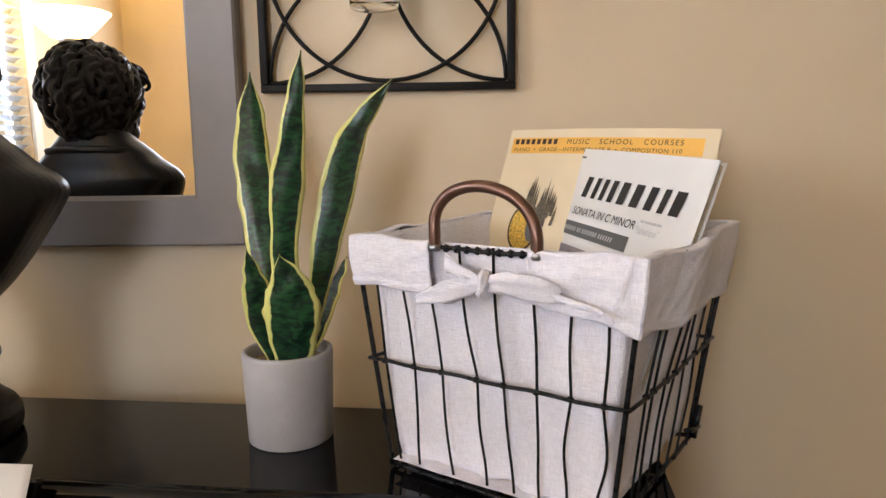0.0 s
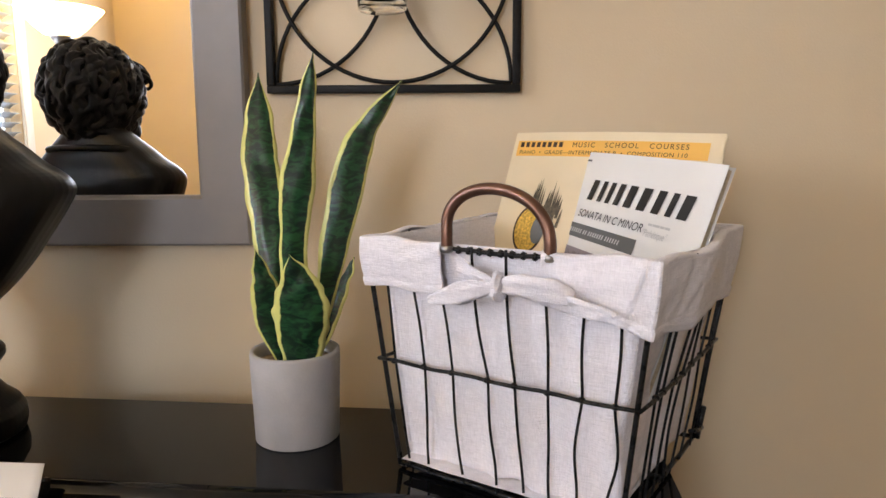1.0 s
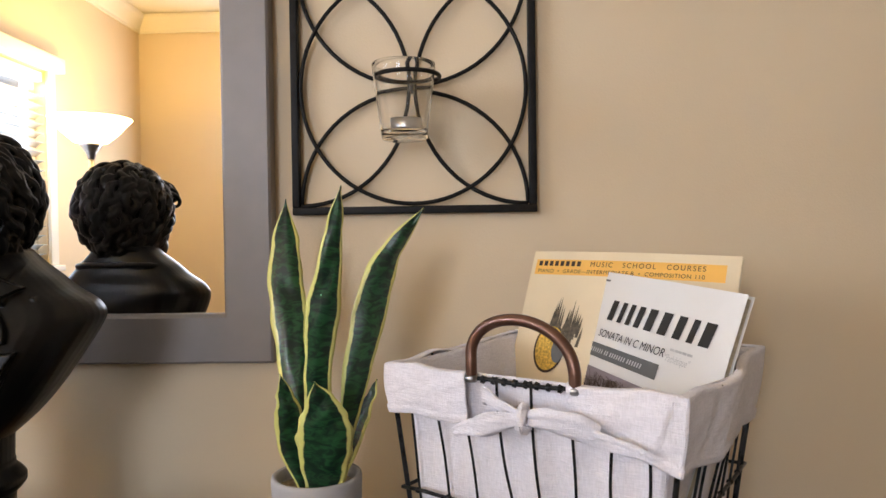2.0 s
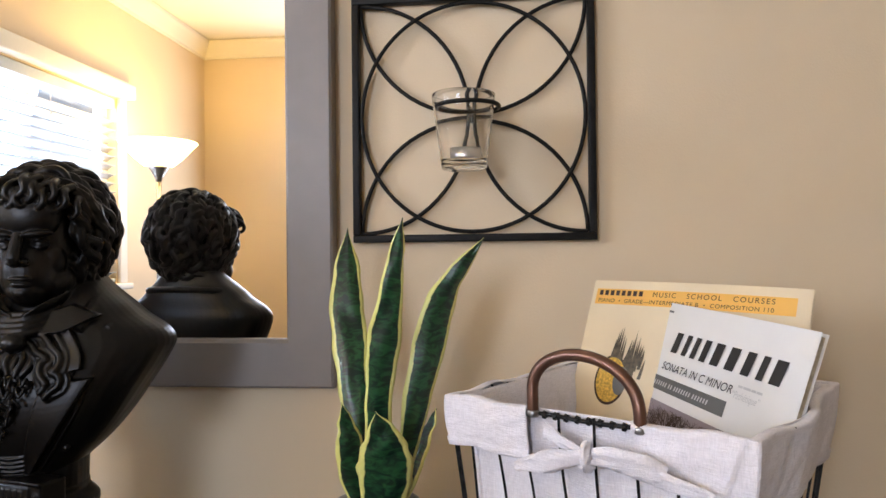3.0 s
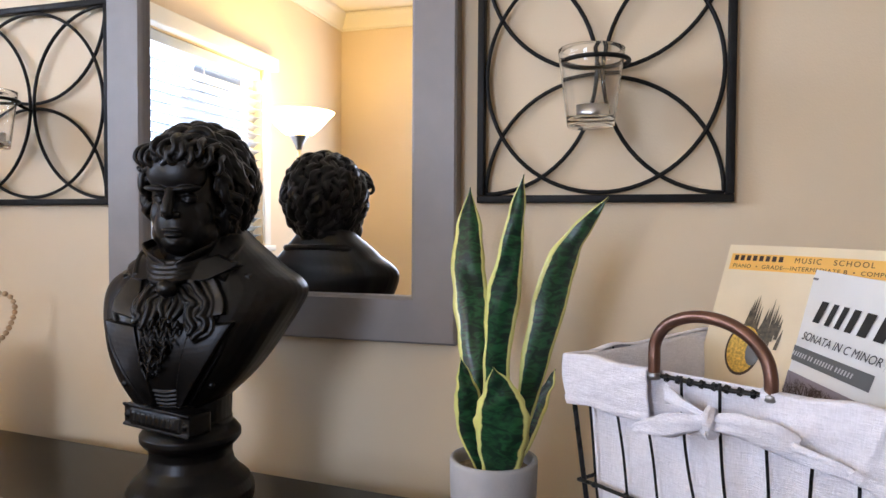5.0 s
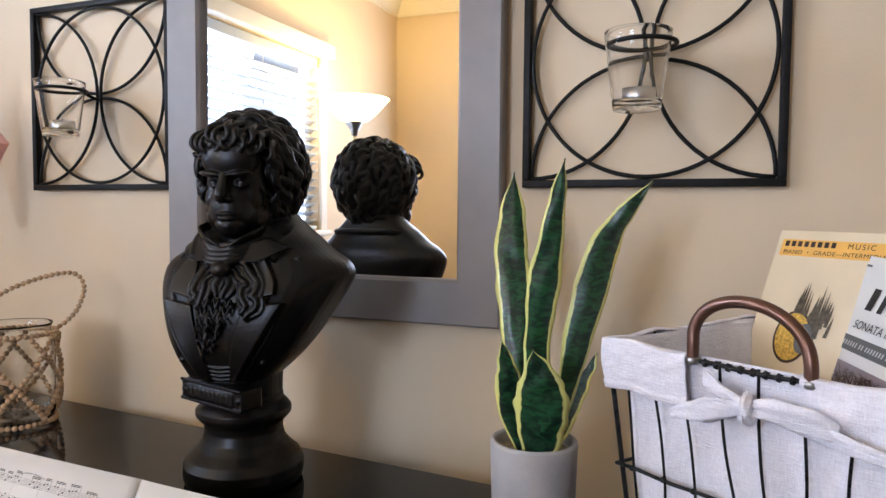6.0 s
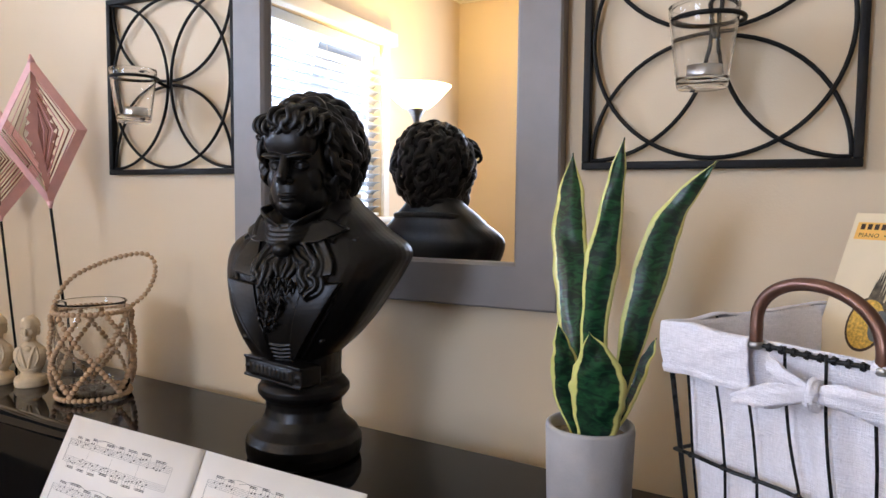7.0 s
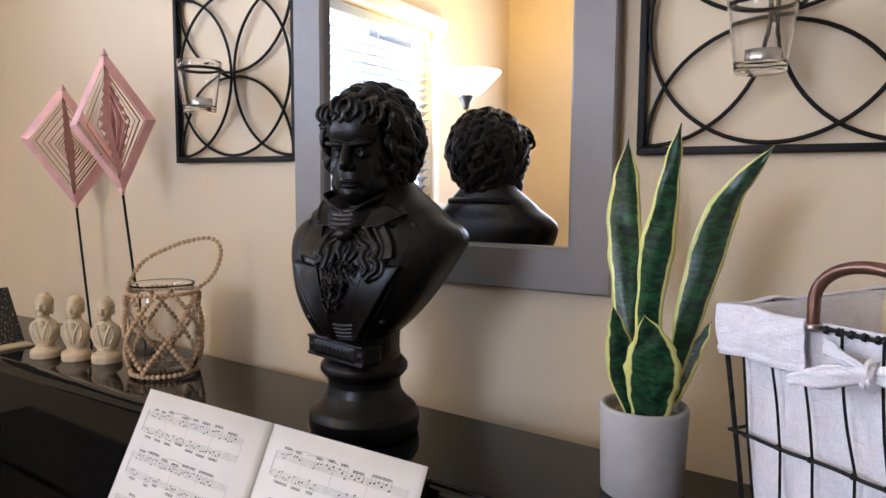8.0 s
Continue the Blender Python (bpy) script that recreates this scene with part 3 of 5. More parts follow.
def around(s, h, out=0.0):
    """The point at s (0..4: front, right, back, left) round the basket at height h, moved outwards."""
    hw, y0, y1 = rim(h)
    hw, y0, y1 = hw + out, y0 - out, y1 + out
    k, f = int(s) % 4, s - int(s)
    if k == 1:
        # the books push this side outwards
        hw += 0.015 * math.exp(-((f - 0.38) / 0.20) ** 2) * max(0.0, (h - 0.4) / 0.6)
    elif k == 3:
        hw += 0.008 * math.exp(-((f - 0.20) / 0.16) ** 2) * h
    x, y = ((-hw + 2 * hw * f, y0), (hw, y0 + (y1 - y0) * f), (hw - 2 * hw * f, y1), (-hw, y1 - (y1 - y0) * f))[k]
    return Vector((x, y, 0.004 + h * BASKET_H))


def basket():
    b = thing("wire_basket", BASKET, "black wire basket with a tied muslin liner, holding music books", "basket")
    rng = random.Random(11)
    # corner posts, rings
    for s in range(4):
        part("corner_post", tube([around(s, h / 6) + Vector((0, 0, 0.001)) for h in range(7)], 0.0024, 8), WIRE, b)
    for nm, h, r in (("foot_ring", 0.0, 0.0025), ("middle_ring", 0.478, 0.0019), ("top_ring", 0.982, 0.0020)):
        pts = []
        for k in range(48):
            p = around(k / 12, h, 0.0035 if h == 0.478 else 0.0)
            p.z += 0.0008 * math.sin(k * 1.7)
            pts.append(p)
        part(nm, tube(pts, r, 8, closed=True), WIRE, b)
    # twisted upright wires, each slightly crooked, bound to the middle ring: shares of the side at foot, bend, ring and rim
    front = ((0.070, 0.068, 0.069, 0.082), (0.165, 0.190, 0.203, 0.190), (0.340, 0.320, 0.325, 0.303), (0.490, 0.470, 0.470, 0.430), (0.610, 0.585, 0.574, 0.548), (0.716, 0.704, 0.696, 0.680), (0.823, 0.800, 0.814, 0.803), (0.920, 0.950, 0.923, 0.913))
    right = (0.155, 0.222, 0.347, 0.453, 0.588, 0.734, 0.869)
    sides = (front, [[f + rng.uniform(-0.03, 0.03), f + rng.uniform(-0.03, 0.03), f, f + rng.uniform(-0.02, 0.03)] for f in right])
    sides += tuple([[i / 8 + rng.uniform(-0.02, 0.02) for _ in range(4)] for i in range(1, 8)] for _ in range(2))
    for side, wires in enumerate(sides):
        for f0, f1, f2, f3 in wires:
            wob = rng.uniform(-0.008, 0.008)
            pts = [around(side + f, h, 0.0022) for h, f in ((0, f0), (0.12, (f0 + f1) / 2 + wob), (0.28, f1), (0.465, f2), (0.492, f2), (0.66, (f2 + f3) / 2 - wob), (0.84, f3), (1.0, f3))]
            path = spline(pts, 5)
            bm = tube(path, 0.0008, 6)
            tube([p + Vector((0.0009, 0.0004, 0)) for p in path], 0.00075, 6, bm=bm)
            part("upright_wire", bm, WIRE, b)
            if side < 2:
                part("binding", ball(around(side + f2, 0.478, 0.003), (0.0034, 0.0034, 0.0028), u=10, v=7), WIRE, b)
    # a stub of bar that sticks out by the far corner of the foot
    part("latch", tube([around(1.80, 0.10, 0.004), around(1.90, 0.07, 0.006), around(1.985, 0.05, 0.006)], 0.0026, 8), WIRE, b)
    part("latch", tube([around(1.975, 0.0, 0.004), around(1.97, 0.16, 0.005)], 0.0030, 8), WIRE, b)
    for k in range(9):
        c = around(0.34 + k * 0.038, 0.982)
        part("wire_wrap", tube([c + Vector((0.0016 * (t / 9 - 1), 0.0030 * math.cos(t * 1.3), 0.0030 * math.sin(t * 1.3))) for t in range(18)], 0.0008, 6), WIRE, b)
    part("floor_wire", tube([around(0.5, 0.0), around(2.5, 0.0)], 0.002, 6), WIRE, b)
    part("floor_wire", tube([around(1.5, 0.0), around(3.5, 0.0)], 0.002, 6), WIRE, b)

    # the liner bag
    def bag(u, v):
        s = u * 4
        h = 0.035 + v * 0.965
        p = around(s, h, -0.0045)
        n1 = 0.6 * noise.noise(Vector((p.x * 24 + p.z * 9, p.y * 24, p.z * 9 - p.x * 6))) + 0.8 * noise.noise(Vector((p.x * 38 + p.z * 5, p.y * 38, p.z * 4)))
        n2 = noise.noise(Vector((p.x * 60 + 5, p.y * 60, p.z * 16)))
        amp = 0.0110 * min(1, (1 - v) * 5)
        c = Vector((0, (rim(h)[1] + rim(h)[2]) / 2, p.z))
        d = (c - p).normalized()
        hem = 0.010 * noise.noise(Vector((s * 5, 1, 2))) * max(0, 1 - v * 8)
        return p + d * (0.002 + amp * max(0.0, n1 + 0.35 * n2 + 0.45)) + Vector((0, 0, hem))

    solid(part("liner", grid(bag, 176, 44, closed=True), CLOTH, b, "creased off-white muslin bag"), 0.0012)
    base = grid(lambda u, v: Vector((around(0, 0.04).x * (1 - 2 * u) * 0.93, 0.008 + v * 0.16, 0.013 + 0.002 * noise.noise(Vector((u * 6, v * 6, 3))))), 16, 12)
    part("liner_floor", base, CLOTH, b)

    # the cuff, turned over the rim; it parts at the front round the handle
    def cuff(s0, s1, drop0, drop1, seed):
        def fn(u, v):
            s = s0 + (s1 - s0) * u
            drop = drop0 + (drop1 - drop0) * u
            ripple = noise.noise(Vector((s * 7 + seed, v * 1.5, 0.3)))
            corner = min(1.0, 9.0 * abs(s - round(s)))
            ripple *= corner
            over = 1.0 + 0.018 * noise.noise(Vector((s * 6, seed, 0))) * corner
            if v < 0.16:
                a = v / 0.16 * math.pi
                h, out = over + 0.007 * math.sin(a), -0.004 + 0.0038 * (1 - math.cos(a))
            else:
                w = (v - 0.16) / 0.84
                h, out = over - w * drop / BASKET_H, 0.0036 + 0.002 * math.sin(w * math.pi) + (0.0030 * ripple) * w
            crease = noise.noise(Vector((s * 15 + v * 3 + seed, v * 2.5 - s * 5, seed))) 
            out += 0.0018 * crease * min(1, v * 4) * corner
            out += 0.0014 * (1.0 if v > 0.88 else 0.0)
            if seed == 4.0:
                # pleats that fan out from the handle
                out += 0.0042 * math.exp(-u * 3.5) * math.sin(v * 8 + u * 10) * min(1, v * 3)
            if s < 1.0:
                # a pulled fold across the corner
                out += 0.0028 * math.exp(-((s - 0.90 - 0.06 * (1 - v)) / 0.018) ** 2) * min(1, v * 3)
            p = around(s, min(h, 1.0), out)
            p.z = 0.004 + h * BASKET_H
            p.z += 0.004 * noise.noise(Vector((s * 4, seed * 2, 1))) * v * corner
            return p
        return fn

    n = 60
    solid(part("cuff", grid(cuff(0.0, 0.325, 0.046, 0.044, 1.0), n, 40), CLOTH, b), 0.0014)
    solid(part("cuff", grid(cuff(0.665, 1.0, 0.040, 0.060, 4.0), n, 40), CLOTH, b), 0.0014)
    solid(part("cuff", grid(cuff(1.0, 2.0, 0.060, 0.072, 7.0), 150, 40), CLOTH, b), 0.0014)
    solid(part("cuff", grid(cuff(2.0, 3.0, 0.050, 0.050, 9.0), 100, 30), CLOTH, b), 0.0014)
    solid(part("cuff", grid(cuff(3.0, 4.0, 0.050, 0.044, 12.0), 100, 30), CLOTH, b), 0.0014)

    # the ties: two bands that meet in a knot, and its tails
    def band(pts, widths, thick):
        path = spline(pts, 8)
        k = len(path) - 1

        def fn(u, v):
            i = min(int(v * k), k)
            p = path[i]
            d = (path[min(i + 1, k)] - path[max(i - 1, 0)]).normalized()
            up = Vector((0, -0.15, 1))
            up = (up - d * up.dot(d)).normalized()
            out = d.cross(up)
            q = v * (len(widths) - 1)
            j = min(int(q), len(widths) - 2)
            w = widths[j] + (widths[j + 1] - widths[j]) * (q - j)
            a = 2 * math.pi * u
            key = pts[0][0] * 30
            rip = 1 + 0.25 * noise.noise(Vector((math.cos(a) * 2.0, math.sin(a) * 2.0, v * 5 + key)))
            fold = 0.0034 * noise.noise(Vector((math.cos(a) * 2.4 + v, key, v * 2.2))) * min(1.0, w / 0.012)
            return p + up * (math.cos(a) * w / 2 * rip) + out * (math.sin(a) * thick * rip + fold)
        return grid(fn, 18, k, closed=True)

    kx, kz = 0.017, 0.203
    part("tie", band([(-0.030, -0.007, 0.216), (-0.018, -0.011, 0.213), (0.0, -0.015, 0.208), (kx, -0.017, kz + 0.001)], (0.018, 0.014, 0.011, 0.008), 0.0016), CLOTH, b)
    part("tie", band([(0.078, -0.012, 0.199), (0.066, -0.018, 0.204), (0.045, -0.021, 0.206), (0.029, -0.020, 0.205), (kx, -0.018, kz)], (0.010, 0.021, 0.022, 0.018, 0.009), 0.0026), CLOTH, b)
    part("knot", band([(kx - 0.001, -0.016, kz + 0.009), (kx, -0.0235, kz + 0.005), (kx, -0.0245, kz - 0.005), (kx + 0.001, -0.016, kz - 0.009)], (0.009, 0.010, 0.010, 0.009), 0.0035), CLOTH, b)
    part("tail", band([(kx, -0.019, kz), (-0.004, -0.021, 0.199), (-0.026, -0.020, 0.191), (-0.042, -0.018, 0.187), (-0.054, -0.017, 0.182)], (0.008, 0.017, 0.019, 0.013, 0.007), 0.0018), CLOTH, b)
    part("tail", band([(0.070, -0.013, 0.201), (0.082, -0.016, 0.198), (0.096, -0.016, 0.196), (0.110, -0.015, 0.193), (0.114, -0.015, 0.190)], (0.006, 0.006, 0.005, 0.004, 0.007), 0.0022), CLOTH, b)

    # the handle: a bronzed arch on short collars
    y = -0.001
    hx, w = 0.004, 0.0495
    pts = [Vector((hx - w, y, BASKET_H + 0.002))]
    for k in range(13):
        a = math.pi * k / 12
        pts.append(Vector((hx - 0.007 * math.sin(a) - w * math.cos(a) * (1.0 + 0.02 * math.sin(a)), y + 0.004 * math.sin(a), BASKET_H + 0.014 + 0.040 * math.sin(a) ** 0.9)))
    pts.append(Vector((hx + w, y, BASKET_H + 0.002)))
    h = part("handle", tube(spline(pts, 4), 0.0052, 14), BRONZE, b, "polished bronze-brown arched handle")
    for sx in (-w, w):
        part("collar", lathe([(0, 0), (0.0048, 0), (0.0062, 0.0015), (0.0062, 0.005), (0.005, 0.0065), (0, 0.0065)], 16), STEEL, h, m=pose(hx + sx, y, BASKET_H - 0.003))
    return b


basket()


# ---- music books standing in the basket ----
def curved_block(w, h, t, bow, edge_bow=0.0):
    """A bound book on its tail: x 0..w, z 0..h, front at y = 0, with a slight bow."""
    def at(x, y, z):
        return Vector((x, y - bow * math.sin(math.pi * x / w) - edge_bow * (z / h) ** 2 * (x / w), z))
    bm = bmesh.new()
    nx, nz = 10, 10
    for y, flip in ((0.0, False), (t, True)):
        vs = [[bm.verts.new(at(w * i / nx, y, h * j / nz)) for i in range(nx + 1)] for j in range(nz + 1)]
        for j in range(nz):
            for i in range(nx):
                f = (vs[j][i], vs[j][i + 1], vs[j + 1][i + 1], vs[j + 1][i])
                bm.faces.new(tuple(reversed(f)) if flip else f)
    bmesh.ops.recalc_face_normals(bm, faces=bm.faces[:])
    return bm, at


def book(name, m, label, w, h, t, mat, bow, edge_bow=0.0):
    b = thing(name, m, label, "book", "music books in the basket")
    bm, at = curved_block(w, h, 0.0004, bow, edge_bow)
    part("front_cover", bm, mat, b)
    leaves = bmesh.new()
    k = 14
    for i in range(k):
        y = 0.0008 + (t - 0.0016) * i / (k - 1)
        one, _ = curved_block(w - 0.002 - 0.0012 * (i % 3), h - 0.003 - 0.001 * (i % 2), 0.0003, bow, edge_bow)
        for v in one.verts:
            v.co.y += y
        me = bpy.data.meshes.new("leaf_sheet")
        one.to_mesh(me)
        one.free()
        leaves.from_mesh(me)
        bpy.data.meshes.remove(me)
    part("pages", leaves, EDGE, b)["kind"] = "stuff"
    bm, _ = curved_block(w, h, 0.0004, bow, edge_bow)
    for v in bm.verts:
        v.co.y += t
    part("back_cover", bm, mat, b)
    return b, at


def printed(b, at, name, mat, x0, z0, x1, z1, lift=0.0005, n=10, label=""):
    """A printed panel that follows the cover."""
    bm = grid(lambda u, v: at(x0 + (x1 - x0) * u, -lift, z0 + (z1 - z0) * v), n, 4)
    return part(name, bm, mat, b, label)


def bent_letters(b, at, text, size, mat, x, z, width, shear=0.0, lift=0.0009, spacing=1.0):
    """Letters laid on the bowed cover."""
    ob = lettering("lettering", text, size, mat, b, Matrix(), shear, width, 0.0, spacing)
    for v in ob.data.vertices:
        v.co = at(x + v.co.x, -lift, z + v.co.y)
    return ob


def course_book():
    w, h = 0.256, 0.312
    b, at = book("course_book", BOOKS @ pose(-0.167, 0.172, 0.045, -22.5, 1.2, 0), "old cream music course book with an orange title band", w, h, 0.005, CREAM, 0.004)
    printed(b, at, "title_band", ORANGE, 0.006, h - 0.031, w - 0.014, h - 0.011, label="orange printed band")
    z1, z2 = h - 0.0195, h - 0.0285
    for i in range(8):
        part("name_bar", bars([0.0050], 0.0105 + i * 0.0078, z1, 0.0065, 0, lambda x, z: at(x, -0.0009, z)), BROWN_INK, b, smooth=False)
    bent_letters(b, at, "MUSIC   SCHOOL   COURSES", 0.0088, BROWN_INK, 0.083, z1, 0.137, spacing=1.3)
    bent_letters(b, at, "PIANO  \u2022  GRADE\u2014INTERMEDIATE B  \u2022  COMPOSITION 110", 0.0068, BROWN_INK, 0.0105, z2, 0.2095, spacing=1.1)
    # the cover drawing: dark plumes over a yellow oval medallion
    rng = random.Random(5)
    bm = bmesh.new()
    for i in range(17):
        x = 0.044 + i * 0.0026
        lo, hi = 0.196 + 0.012 * math.sin(i), 0.226 + 0.020 * rng.random() + 0.010 * math.sin(i * 0.7)
        pts = [(x - 0.0022, lo), (x + 0.0020, lo), (x + 0.0036, (lo + hi) / 2), (x + 0.004, hi), (x + 0.0002, (lo + hi) / 2)]
        bm.faces.new([bm.verts.new(at(px, -0.0007, pz)) for px, pz in pts])
    part("plume_drawing", bm, material("sepia_ink", (0.10, 0.075, 0.045), 0.6, spread=0.6, scale=220), b, smooth=False)["kind"] = "stuff"
    for nm, rx, rz, lift, mat in (("medallion", 0.021, 0.030, 0.0006, BROWN_INK), ("medallion", 0.0185, 0.027, 0.0009, material("ochre_print", (0.62, 0.36, 0.05), 0.6, spread=0.5, scale=320)), ("medallion", 0.009, 0.017, 0.0012, GREY_INK)):
        bm = bmesh.new()
        cx = 0.050 if rx > 0.01 else 0.063
        bm.faces.new([bm.verts.new(at(cx + rx * math.cos(a), -lift, 0.188 + rz * math.sin(a))) for a in [2 * math.pi * k / 28 for k in range(28)]])
        part(nm, bm, mat, b, smooth=False)


course_book()


def picture_material():
    m = material("dusk_picture_print", (0.30, 0.20, 0.19), 0.45, spread=0.25, scale=30)
    n, l = m.node_tree.nodes, m.node_tree.links
    tc = n.new("ShaderNodeTexCoord")
    sp = n.new("ShaderNodeSeparateXYZ")
    l.new(tc.outputs["UV"], sp.inputs["Vector"])
    nz = n.new("ShaderNodeTexNoise")
    nz.inputs["Scale"].default_value, nz.inputs["Detail"].default_value = 6, 6
    l.new(tc.outputs["UV"], nz.inputs["Vector"])
    ad = n.new("ShaderNodeMath")
    ad.operation = "MULTIPLY_ADD"
    ad.inputs[1].default_value = 0.35
    l.new(nz.outputs["Fac"], ad.inputs[0])
    l.new(sp.outputs["Y"], ad.inputs[2])
    r = n.new("ShaderNodeValToRGB")
    e = r.color_ramp.elements
    e[0].position, e[0].color = 0.2, (0.10, 0.05, 0.05, 1)
    e[1].position, e[1].color = 1.15 / 1.2, (0.27, 0.22, 0.24, 1)
    x = r.color_ramp.elements.new(0.62)
    x.color = (0.46, 0.22, 0.18, 1)
    l.new(ad.outputs["Value"], r.inputs["Fac"])
    l.new(r.outputs["Color"], n["Principled BSDF"].inputs["Base Color"])
    return m


def sonata_book():
    w, h = 0.229, 0.300
    b, at = book("sonata_book", Matrix.Translation((0.0012, 0.023, -0.0086)) @ BOOKS @ pose(-0.112, 0.180, 0.028, -20, 2.8, -33) @ Matrix.Scale(1.03, 4), "white piano sonata score with a tree picture on its cover", w, h, 0.007, PAPER, 0.003, 0.004)
    fn = lambda x, z: at(x, -0.0009, z)
    part("small_print", bars([0.010], 0.006, h - 0.011, 0.0022, 0.001, fn), GREY_INK, b, smooth=False)
    ws = [0.0115, 0.0085, 0.0085, 0.0100, 0.0130, 0.0135, 0.0115, 0.0085, 0.0135]
    x = 0.034
    for wd in ws:
        part("title_bar", bars([wd], x, h - 0.053, 0.0225, 0, fn, lean=0.18), INK, b, smooth=False)
        x += wd * 1.43 + 0.0042
    bent_letters(b, at, "SONATA IN C MINOR", 0.0118, INK, 0.027, h - 0.0725, 0.122, shear=0.2)
    part("small_print", bars([0.006, 0.010, 0.006, 0.007], 0.156, h - 0.0645, 0.0022, 0.0008, fn), PALE_INK, b, smooth=False)
    bent_letters(b, at, "\u201cPath\u00e9tique\u201d", 0.0100, PALE_INK, 0.150, h - 0.0750, 0.036, shear=0.25)
    printed(b, at, "grey_band", GREY_INK, 0.0, h - 0.0955, 0.147, h - 0.0805, label="dark grey printed band")
    fb = lambda x, z: at(x, -0.0010, z)
    part("band_print", bars([0.0022] * 6 + [0.0] + [0.0022] * 2 + [0.0] + [0.0022] * 7 + [0.0] + [0.0022] * 6, 0.022, h - 0.0905, 0.0048, 0.0023, fb, lean=0.25), PALE_INK, b, smooth=False)
    printed(b, at, "cover_picture", picture_material(), 0.012, 0.02, w - 0.004, h - 0.1065, label="printed picture of a bare tree at dusk")
    # a bare tree, forking six times
    rng = random.Random(21)
    bm = bmesh.new()

    def branch(x, z, a, length, wd, depth):
        x1, z1 = x + math.cos(a) * length, z + math.sin(a) * length
        if not (0.016 < x1 < w - 0.010 and z1 < h - 0.110):
            return
        nx, nz = -math.sin(a), math.cos(a)
        q = ((x + nx * wd, z + nz * wd), (x - nx * wd, z - nz * wd), (x1 - nx * wd * 0.7, z1 - nz * wd * 0.7), (x1 + nx * wd * 0.7, z1 + nz * wd * 0.7))
        bm.faces.new([bm.verts.new(at(px, -0.0009, pz)) for px, pz in q])
        if depth:
            for s in (-1, 1) if depth < 5 else (-1, 0.3, 1):
                branch(x1, z1, a + s * rng.uniform(0.25, 0.75), length * rng.uniform(0.68, 0.9), wd * 0.66, depth - 1)

    for x, a in ((0.085, 1.5), (0.082, 1.9), (0.088, 1.1)):
        branch(x, 0.102, a, 0.026, 0.0030, 6)
    part("tree_drawing", bm, BROWN_INK, b, smooth=False)


sonata_book()

